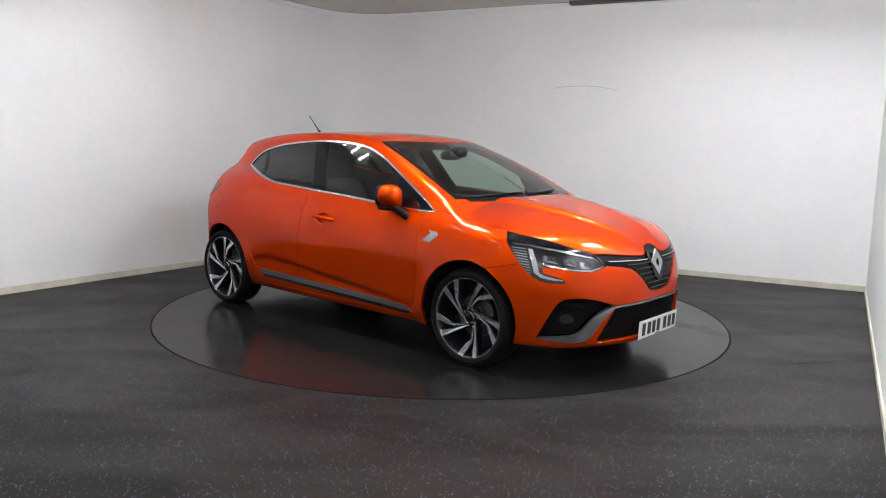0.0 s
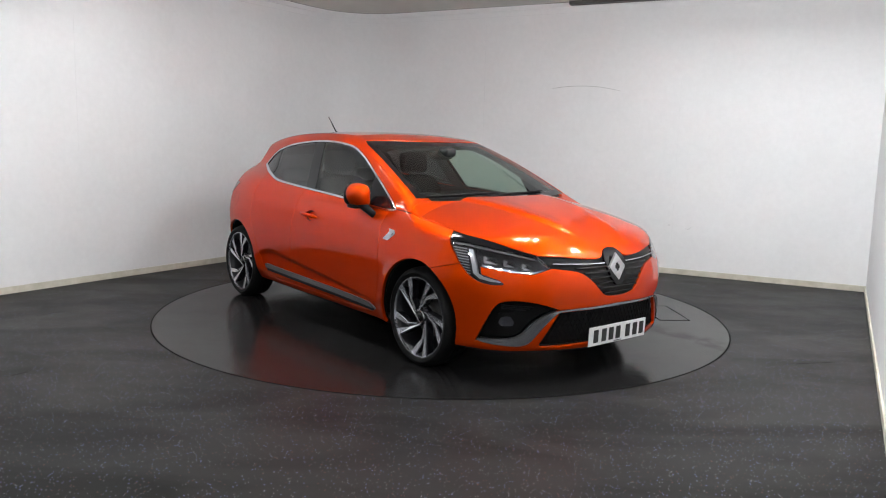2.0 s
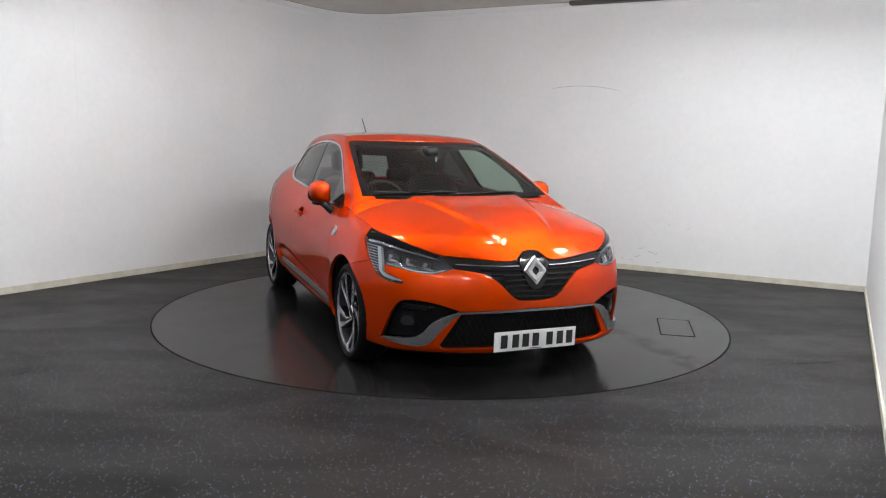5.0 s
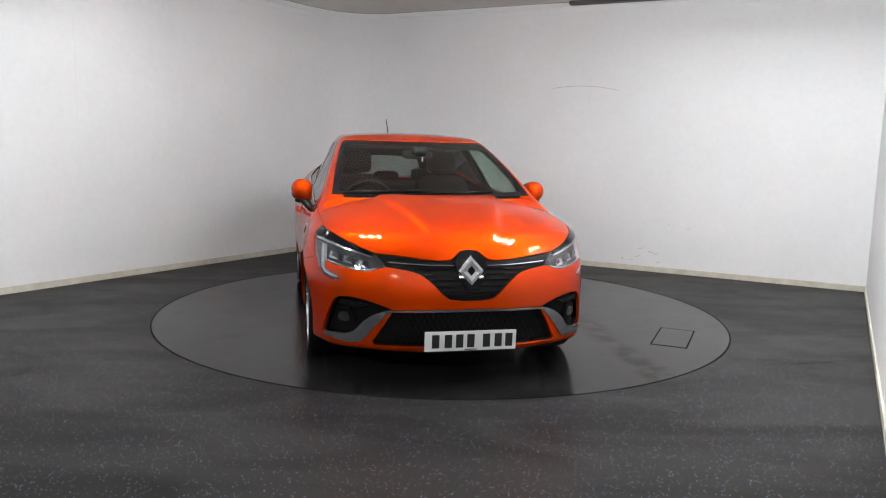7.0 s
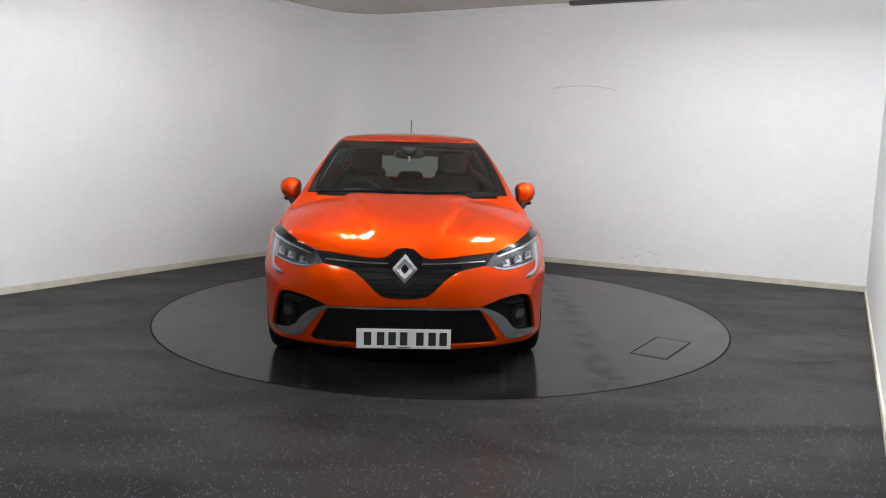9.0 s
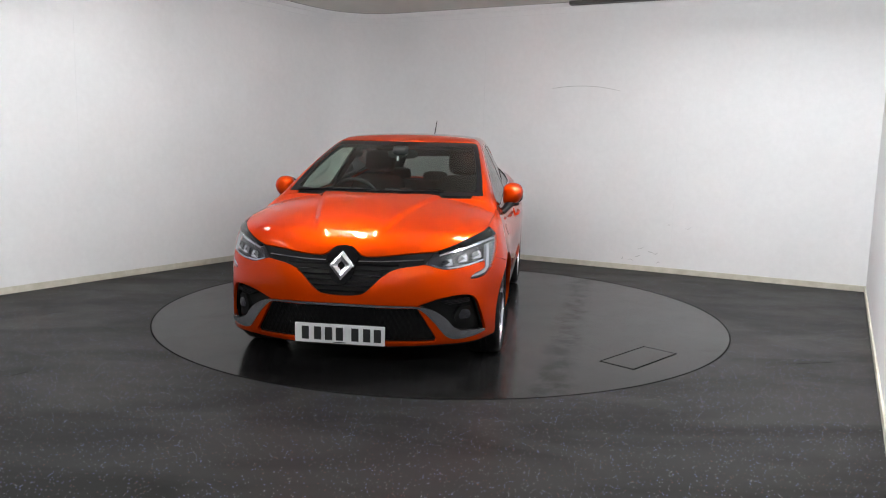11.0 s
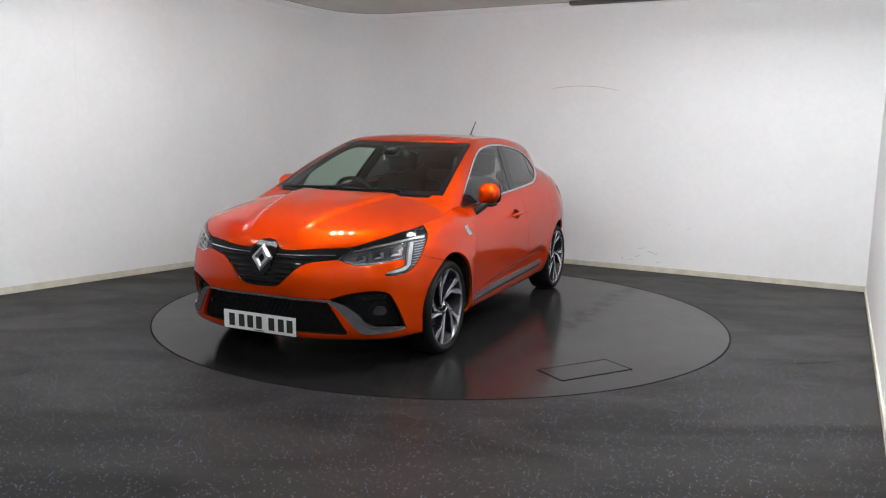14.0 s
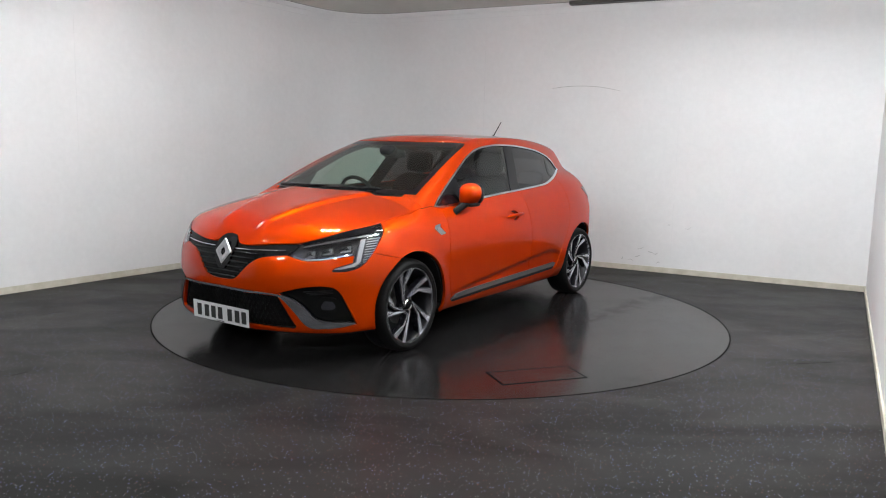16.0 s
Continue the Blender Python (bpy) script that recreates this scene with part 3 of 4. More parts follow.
def smooth_sharp(ob, degrees=34):
    me = ob.data
    b = bmesh.new()
    b.from_mesh(me)
    for f in b.faces:
        f.smooth = True
    for e in b.edges:
        e.smooth = not (len(e.link_faces) == 2 and e.calc_face_angle(0) > radians(degrees))
    b.to_mesh(me)
    b.free()
    return ob


def true_normals(ob):
    """Shades the outer faces of a panel by the body's own curvature, so that gloss runs on without ripples."""
    me = ob.data
    p = np.array([v.co for v in me.vertices])
    nrm = surface_normal(p)
    loops = [None] * len(me.loops)
    for f in me.polygons:
        fn = f.normal
        for li in f.loop_indices:
            n = Vector(nrm[me.loops[li].vertex_index])
            loops[li] = n if n.dot(fn) > 0.84 else (fn if abs(n.dot(fn)) < 0.84 else -n)
        f.use_smooth = True
    me.normals_split_custom_set(loops)
    return ob


def panel(shell, labels, name, mat, parent, split=False, label="", **how):
    b = finish(shell.take(labels), **how)
    if split:
        other = mirrored(b)
        return [true_normals(part(name, b, mat, parent, label)), true_normals(part(name, other, mat, parent, label))]
    return [true_normals(part(name, joined(b), mat, parent, label))]


def surface_point(view, u, v):
    """Arrays of outline coordinates to points on the body."""
    u, v = np.asarray(u, float), np.asarray(v, float)
    lo, hi = np.zeros(len(u)), np.full(len(u), 1.7)

    def at(r):
        if view == "wrap":
            a = np.radians(u)
            return np.stack([0.9 + r * np.cos(a), r * np.sin(a), v], 1)
        if view == "side":
            return np.stack([u, r, v], 1)
        return np.stack([u, v, r], 1)
    if view == "top":
        lo = lo + 0.5
    for _ in range(36):
        m = (lo + hi) / 2
        p = at(m)
        out = body_field(p[:, 0], p[:, 1], p[:, 2]) > 0
        hi, lo = np.where(out, m, hi), np.where(out, lo, m)
    return at(lo)


def patch(outline, view, off, thick, grid=0.03):
    """A solid plate that follows the body's surface under an outline, off metres proud of it."""
    b = bmesh.new()
    k = 60.0 if view == "wrap" else 1.0
    vs = [b.verts.new((u / k, v, 0)) for u, v in outline]
    b.faces.new(vs)
    us, ws = [u / k for u, v in outline], [v for u, v in outline]
    for axis, (lo, hi) in enumerate(((min(us), max(us)), (min(ws), max(ws)))):
        for i in range(1, int((hi - lo) / grid) + 1):
            co, no = [0, 0, 0], [0, 0, 0]
            co[axis], no[axis] = lo + i * grid, 1
            bmesh.ops.bisect_plane(b, geom=list(b.verts) + list(b.edges) + list(b.faces), dist=1e-5, plane_co=co, plane_no=no)
    b.verts.ensure_lookup_table()
    p = surface_point(view, [v.co.x * k for v in b.verts], [v.co.y for v in b.verts])
    n = surface_normal(p)
    top = p + n * off
    for v, q in zip(b.verts, top):
        v.co = q
    for f in b.faces:
        f.normal_update()
    c = p.mean(0)
    if sum(f.normal.dot(Vector(n[0])) for f in b.faces) < 0:
        bmesh.ops.reverse_faces(b, faces=b.faces)
    if thick:
        norm = {v: Vector(q) for v, q in zip(b.verts, n)}
        r = bmesh.ops.extrude_edge_only(b, edges=[e for e in b.edges if len(e.link_faces) == 1])
        for v in [g for g in r["geom"] if isinstance(g, bmesh.types.BMVert)]:
            near = [e.other_vert(v) for e in v.link_edges if e.other_vert(v) in norm]
            if near:
                v.co -= norm[near[0]] * thick
    return b


def pair(name, make, mat, parents, label=""):
    """The same part on both sides of the car."""
    b = make()
    other = mirrored(b)
    return [smooth_sharp(part(name, b, mat, parents[0], label)), smooth_sharp(part(name, other, mat, parents[1], label))]


# ---- outlines of the panels ----
GLAZING = [(0.965, 0.926), (0.74, 1.055), (0.52, 1.168), (0.36, 1.248), (0.185, 1.312), (0.02, 1.338), (-0.18, 1.352), (-0.44, 1.351),
           (-0.67, 1.336), (-0.88, 1.314), (-1.09, 1.268), (-1.19, 1.207), (-1.245, 1.136), (-0.985, 1.071), (-0.765, 1.022), (-0.63, 1.009),
           (-0.25, 0.985), (0.17, 0.962), (0.45, 0.94), (0.72, 0.92), (0.90, 0.910)]
HEADLIGHT = [(51.5, 0.853), (46.9, 0.838), (41.6, 0.822), (37, 0.80), (31, 0.765), (26, 0.738), (22.6, 0.671), (25.5, 0.652), (28, 0.638),
             (32.3, 0.645), (38, 0.664), (42.0, 0.672), (41.6, 0.630), (37, 0.606), (35.3, 0.580), (38.9, 0.578), (42.3, 0.588), (45, 0.615),
             (47.9, 0.679), (50.3, 0.751), (51.9, 0.80)]
GRILLE = [(-4, 0.764), (0, 0.764), (2.6, 0.757), (3.9, 0.735), (5.4, 0.711), (9.6, 0.711), (17.9, 0.729), (26, 0.738), (22.6, 0.671),
          (15.8, 0.654), (13, 0.635), (10.3, 0.593), (7.7, 0.535), (5.8, 0.502), (2.7, 0.492), (0, 0.491), (-4, 0.491)]
INTAKE = [(-4, 0.437), (0, 0.437), (20.3, 0.424), (23.4, 0.32), (25.8, 0.243), (25.2, 0.228), (19.9, 0.230), (12.6, 0.234), (-4, 0.234)]
BLADE = [(-4, 0.446), (0, 0.446), (20.6, 0.440), (25.4, 0.405), (28.5, 0.358), (30.6, 0.303), (33.0, 0.280), (38, 0.272), (42.0, 0.268),
         (42.6, 0.256), (37.4, 0.239), (31, 0.231), (28.3, 0.252), (25.2, 0.335), (21.6, 0.412), (19.5, 0.430), (0, 0.432), (-4, 0.432)]
FOG = [(20.6, 0.440), (26.3, 0.477), (31.8, 0.495), (36, 0.487), (38, 0.455), (40.4, 0.36), (42.9, 0.250), (41.0, 0.258), (37, 0.255), (33.0, 0.262),
       (30.0, 0.30), (27.6, 0.35), (24.4, 0.395)]
BUMPER = [(-4, 0.10), (70, 0.10), (70, 0.58), (49, 0.675), (44, 0.70), (26, 0.70), (-4, 0.70)]
BONNET_TOP = [(1.215, -0.1), (1.215, 0.0), (1.19, 0.3), (1.14, 0.5), (1.103, 0.61), (1.098, 0.69), (1.104, 0.783), (1.3, 0.778), (1.5, 0.771), (1.7, 0.762), (2.3, 0.762), (2.3, -0.1)]
COWL = [(1.187, -0.1), (1.187, 0.0), (1.16, 0.3), (1.112, 0.5), (1.070, 0.61), (1.103, 0.61), (1.14, 0.5), (1.19, 0.3), (1.215, 0.0), (1.215, -0.1)]
SCREEN_EDGE = [(1.187, -0.1), (1.187, 0.0), (1.16, 0.3), (1.112, 0.5), (1.042, 0.684), (0.82, 0.652), (0.55, 0.607), (0.30, 0.562), (0.235, 0.54),
               (0.285, 0.35), (0.318, 0.18), (0.328, 0.0), (0.328, -0.1)]
FRONT_DOOR = [(0.91, 0.96), (0.895, 0.908), (0.868, 0.83), (0.883, 0.69), (0.88, 0.507), (0.85, 0.36), (0.80, 0.245), (-0.36, 0.245), (-0.335, 0.36),
              (-0.31, 0.52), (-0.275, 0.80), (-0.256, 0.96), (-0.254, 1.0)]
REAR_DOOR = [(-0.254, 1.0), (-0.256, 0.96), (-0.275, 0.80), (-0.31, 0.52), (-0.335, 0.36), (-0.36, 0.245), (-0.79, 0.245), (-0.83, 0.33), (-0.865, 0.43),
             (-0.93, 0.55), (-0.985, 0.68), (-1.0, 0.85), (-0.985, 1.071), (-0.765, 1.022)]
ARCH_R = 0.352
GLAZING = eased(GLAZING, "side", (0, 12))
HEADLIGHT = eased(HEADLIGHT, "wrap", (0, 5, 6, 11, 12), 1)
GRILLE = eased(GRILLE, "wrap", (0, 7, 8, 16), 2)
BLADE = eased(BLADE, "wrap", (0, 17), 2)
FOG = eased(FOG, "wrap", (0, 6), 1)


def arch(hx, r):
    return [(hx + r * math.cos(a), HUB_Z + 0.008 + r * math.sin(a)) for a in [k * math.tau / 40 for k in range(40)]]


def cut_shell():
    s = Shell()
    s.look_from("side")
    outer = lambda c: c.z > 0.35
    s.cut(GLAZING, "trim", near=outer)
    s.cut(inset_outline(GLAZING, 0.012), "glass_front", over=("trim",), near=outer)
    s.cut([(-0.33, 1.40), (-0.10, 0.93), (-0.245, 0.93), (-0.475, 1.40)], "pillar", over=("glass_front",), near=outer)
    s.cut([(-1.105, 1.32), (-0.945, 1.0), (-1.4, 1.0), (-1.4, 1.32)], "glass_quarter", over=("glass_front",), near=outer)
    s.cut([(-1.06, 1.33), (-0.91, 1.0), (-1.4, 1.0), (-1.4, 1.33)], "divider", over=("glass_front",), near=outer)
    s.cut([(-0.33, 1.40), (-0.10, 0.93), (-1.5, 0.93), (-1.5, 1.4)], "glass_rear", over=("glass_front",), near=outer)
    s.cut([(-2.2, 0.05), (2.3, 0.05), (2.3, 0.2045), (-2.2, 0.2045)], "underside")
    for hx in (HUB_X, -HUB_X):
        s.cut(arch(hx, ARCH_R), "void", over=("", "underside"), near=outer)
    s.cut(FRONT_DOOR, "front_door", near=outer)
    s.cut([(-0.035 + 0.072 * math.cos(k * math.tau / 20), 0.806 + 0.036 * math.sin(k * math.tau / 20)) for k in range(20)], "cup", over=("front_door",), near=outer)
    s.cut(REAR_DOOR, "rear_door", near=outer)
    s.cut([(-2.2, 0.985), (-1.52, 0.985), (-1.40, 0.975), (-1.50, 0.90), (-1.62, 0.86), (-2.2, 0.845)], "tail_lamp", near=lambda c: c.z > 0.3)
    s.look_from("wrap")
    ahead = lambda c: c.z > 0.25
    s.cut(HEADLIGHT, "headlight", near=ahead)
    s.cut(GRILLE, "grille", near=ahead)
    s.cut(BLADE, "blade", near=ahead)
    s.cut(INTAKE, "intake", near=ahead)
    s.cut(FOG, "fog", near=ahead)
    s.cut(BUMPER, "bumper", near=ahead)
    s.look_from("top")
    above = lambda c: c.z > 0.68
    s.cut(SCREEN_EDGE, "frit", near=above)
    s.cut([(1.13, -0.1), (1.13, 0.0), (1.105, 0.3), (1.06, 0.5), (1.005, 0.63), (0.82, 0.617), (0.55, 0.573), (0.34, 0.53),
           (0.375, 0.35), (0.405, 0.18), (0.415, 0.0), (0.415, -0.1)], "screen", over=("frit",), near=above)
    s.cut(COWL, "cowl", near=above)
    s.cut(BONNET_TOP, "bonnet", near=lambda c: c.z > 0.70)
    s.look_from("back")
    s.cut([(-0.1, 1.240), (0.36, 1.230), (0.47, 1.005), (-0.1, 0.990)], "rear_screen", near=lambda c: c.z < -1.5)
    s.look_from(None)
    return s


def superblob(bm, centre, half, power=2.6, nu=20, nv=12, m=None):
    """A rounded block."""
    def sg(v, e):
        return math.copysign(abs(v) ** e, v)
    e = 2.0 / power
    rows = []
    for j in range(nv + 1):
        b = -math.pi / 2 + math.pi * j / nv
        row = []
        for i in range(nu):
            a = math.tau * i / nu
            row.append(bm.verts.new((centre[0] + half[0] * sg(math.cos(b), e) * sg(math.cos(a), e), centre[1] + half[1] * sg(math.cos(b), e) * sg(math.sin(a), e),
                                     centre[2] + half[2] * sg(math.sin(b), e))))
        rows.append(row)
    for a, b in zip(rows, rows[1:]):
        for i in range(nu):
            bm.faces.new((a[i], a[(i + 1) % nu], b[(i + 1) % nu], b[i]))
    vs = [v for r in rows for v in r]
    bmesh.ops.remove_doubles(bm, verts=vs, dist=1e-6)
    vs = [v for v in vs if v.is_valid]
    if m is not None:
        bmesh.ops.transform(bm, matrix=m, verts=vs)
    return vs


def build_wheel(parent):
    """A wheel with its outer face towards +y, centred on the hub."""
    wheel = empty("wheel", parent)
    bm = bmesh.new()
    lathe(bm, [(0.245, -0.10), (0.26, -0.105), (0.285, -0.10), (0.300, -0.085), (0.305, -0.055), (0.306, -0.02), (0.3055, -0.018), (0.299, -0.015), (0.299, -0.009), (0.306, -0.007),
               (0.306, 0.018), (0.299, 0.02), (0.299, 0.026), (0.3055, 0.028), (0.304, 0.06), (0.297, 0.083), (0.287, 0.096), (0.276, 0.102), (0.270, 0.1035), (0.268, 0.1015), (0.258, 0.1015), (0.249, 0.097), (0.243, 0.088)], 72)
    smooth_sharp(part("tyre", bm, RUBBER, wheel, "black low-profile tyre"), 50)
    bm = bmesh.new()
    lathe(bm, [(0.241, 0.082), (0.2425, 0.094), (0.2455, 0.094), (0.2465, 0.088), (0.243, 0.080)], 72)
    smooth_sharp(part("rim_lip", bm, ALLOY, wheel, "bright machined rim lip"), 60)
    bm = bmesh.new()
    lathe(bm, [(0.247, 0.084), (0.236, 0.070), (0.225, 0.03), (0.22, -0.06), (0.22, -0.09), (0.0008, -0.09)], 48)
    smooth_sharp(part("barrel", bm, BARREL, wheel, "dark inner barrel"))
    bm = bmesh.new()
    lathe(bm, [(0.0008, -0.02), (0.13, -0.02), (0.132, -0.018), (0.132, -0.005), (0.13, -0.003), (0.08, -0.003), (0.075, 0.02), (0.0008, 0.02)], 48)
    smooth_sharp(part("brake_disc", bm, mat_disc, wheel, "grey steel brake disc"))
    bm = bmesh.new()
    lathe(bm, [(0.0008, 0.076), (0.02, 0.076), (0.027, 0.073), (0.030, 0.066), (0.031, 0.04)], 32)
    smooth_sharp(part("centre_cap", bm, GLOSS_BLACK, wheel))
    bm = bmesh.new()
    lathe(bm, [(0.029, 0.07), (0.033, 0.075), (0.037, 0.07), (0.038, 0.05)], 32)
    smooth_sharp(part("cap_ring", bm, CHROME, wheel, "bright ring round the cap"))
    # five pairs of swept spokes, one straight and one kinked: bright cut faces on dark webs
    def polar(r, deg):
        return (r * math.cos(radians(deg)), r * math.sin(radians(deg)))

    def blade(line):
        """An outline round a line of (radius, degrees, half width)."""
        pts = [Vector(polar(r, d)) for r, d, _ in line]
        left, right = [], []
        for i, (p, (_, _, w)) in enumerate(zip(pts, line)):
            d = (pts[min(i + 1, len(pts) - 1)] - pts[max(i - 1, 0)]).normalized()
            if i == len(pts) - 1:
                d = p.normalized()
            n = Vector((-d.y, d.x))
            left.append(tuple(p + n * w))
            right.append(tuple(p - n * w))
        return left + right[::-1]

    def spoke_solid(outline, face, deep, bow=0.018):
        bm = bmesh.new()
        for v in prism(bm, outline, 0.0, 1.0):
            r = min(math.hypot(v.co.x, v.co.y), 0.245)
            top = face + bow * (r / 0.245) ** 2
            v.co = Vector((v.co.x, top if v.co.z > 0.5 else top - deep, v.co.y))
        bmesh.ops.recalc_face_normals(bm, faces=bm.faces)
        return bm
    for k in range(5):
        turn = 72 * k
        for line in (((0.046, turn + 62, 0.004), (0.13, turn + 102, 0.0075), (0.241, turn + 112, 0.0185)),
                     ((0.060, turn + 92, 0.003), (0.140, turn + 116, 0.007), (0.165, turn + 125, 0.0125), (0.241, turn + 138, 0.0205))):
            spoke = part("spoke", spoke_solid(blade(line), 0.066, 0.006), ALLOY, wheel, "bright diamond-cut spoke face")
            wide = [(r, d - 1.5, w + 0.003) for r, d, w in line]
            part("web", spoke_solid(blade(wide), 0.059, 0.045), ALLOY_DARK, spoke, "dark painted spoke web")
    for k in range(5):
        bm = bmesh.new()
        x, z = polar(0.056, 72 * k + 30)
        lathe(bm, [(0.0006, 0.056), (0.008, 0.056), (0.010, 0.05), (0.010, 0.03)], 10)
        for v in bm.verts:
            v.co += Vector((x, 0, z))
        part("wheel_bolt", bm, CHROME, wheel)
    bm = bmesh.new()
    lathe(bm, [(0.065, 0.0), (0.062, 0.045), (0.035, 0.05)], 32)
    smooth_sharp(part("hub", bm, ALLOY_DARK, wheel))
    return wheel


mat_disc = mat_grain("brake_steel", (0.09, 0.088, 0.085), (0.15, 0.145, 0.14), 0.4, 60, 0.8, 0.05)


def build_car():
    car = empty("hatchback_car")
    s = cut_shell()
    rim = dict(gap=0.0026, depth=0.016, bevel=0.0016)
    panel(s, [""], "body_shell", PAINT, car, label="orange painted roof, pillars, wings and sills", **rim)
    panel(s, ["bonnet"], "bonnet", PAINT, car, label="orange creased bonnet", **rim)
    panel(s, ["bumper"], "front_bumper", PAINT, car, label="orange front bumper", **rim)
    doors = panel(s, ["front_door"], "front_door", PAINT, car, True, "orange front door", **rim)
    for cup, door in zip(panel(s, ["cup"], "handle_cup", PAINT, car, True, "hollow behind the handle", offset=-0.028), doors):
        cup.parent = door
    panel(s, ["rear_door"], "rear_door", PAINT, car, True, "orange rear door", **rim)
    panel(s, ["underside"], "underbody", DARK, car)
    panel(s, ["trim"], "window_trim", CHROME, car, True, "chrome strip round the side windows", offset=0.003, depth=0.012)
    panel(s, ["pillar"], "pillar_cover", GLOSS_BLACK, car, True, "gloss black pillar cover", offset=-0.002, depth=0.006)
    panel(s, ["divider"], "window_divider", GLOSS_BLACK, car, True, "gloss black window divider", offset=-0.002, depth=0.006)
    panel(s, ["glass_front"], "front_side_window", SIDE_GLASS, car, True, "clear greenish side glass", offset=-0.004)
    panel(s, ["glass_rear"], "rear_side_window", PRIVACY_GLASS, car, True, "dark privacy glass", offset=-0.004)
    panel(s, ["glass_quarter"], "quarter_window", PRIVACY_GLASS, car, True, "dark privacy glass", offset=-0.004)
    panel(s, ["screen"], "windscreen", SCREEN_GLASS, car, label="clear tinted windscreen", offset=-0.003)
    panel(s, ["frit"], "windscreen_border", GLOSS_BLACK, car, label="black windscreen border", offset=-0.003)
    panel(s, ["cowl"], "cowl_panel", BLACK, car, label="black plastic cowl below the windscreen", offset=-0.012, depth=0.01)
    panel(s, ["rear_screen"], "rear_window", REAR_GLASS, car, label="tinted rear window", offset=-0.003)
    panel(s, ["tail_lamp"], "tail_lamp", RED_LENS, car, True, "dark red tail lamp", offset=0.004, depth=0.02)
    lamps = panel(s, ["headlight"], "headlight", LENS, car, True, "clear headlight lens with daytime running strip", gap=0.001, offset=-0.001)
    panel(s, ["grille"], "grille_back", BLACK, car, label="gloss black upper grille", offset=-0.012, depth=0.01)
    panel(s, ["intake"], "lower_intake", DARK, car, label="black lower air intake", offset=-0.035)
    panel(s, ["fog"], "fog_pocket", MESH, car, True, "black bumper corner pocket", offset=-0.045)
    panel(s, ["blade"], "bumper_blade", SILVER, car, label="satin silver bumper blade", offset=0.004, depth=0.02)
    # dark lining inside the skin
    panel(s, ["", "front_door", "rear_door", "trim", "pillar", "divider", "frit", "cowl", "bonnet", "bumper", "underside"], "inner_lining", TRIM, car, label="dark cabin lining", offset=-0.03)
    panel(s, ["headlight"], "lamp_housing", LAMP_GREY, car, True, "dark headlight housing", offset=-0.034)
    s.bm.free()
    build_front(car, lamps)
    build_side(car, doors)
    build_cabin(car)
    # wheels and wells
    first = build_wheel(car)
    first.matrix_basis = pose(HUB_X, 0.757, HUB_Z, 0, -27.5, 0)
    for x, y, turn, spin in ((-HUB_X, 0.728, 0, 10), (HUB_X, -0.757, 180, 0), (-HUB_X, -0.728, 180, 21.5)):
        w = copy_thing(first, pose(x, y, HUB_Z, 0, 0, turn) @ pose(0, 0, 0, 0, spin, 0))
        w.parent = car
    for x in (HUB_X, -HUB_X):
        for sy in (1, -1):
            bm = bmesh.new()
            lathe(bm, [(0.353, 0.845 if x > 0 else 0.815), (0.36, 0.79), (0.365, 0.52), (0.0008, 0.50)], 48)
            for v in bm.verts:
                v.co = Vector((v.co.x + x, v.co.y * sy, v.co.z + HUB_Z + 0.008))
            for v in bm.verts:
                while abs(v.co.y) > 0.3 and body_field(v.co.x, v.co.y, max(v.co.z, 0.3)) > -0.006:
                    v.co.y -= 0.004 * sy
            bmesh.ops.delete(bm, geom=[f for f in bm.faces if f.calc_center_median().z < 0.26], context="FACES")
            smooth_sharp(part("wheel_well", bm, DARK, car))
    return tagged(car, "orange five-door hatchback with dark privacy glass on the turntable", "car")


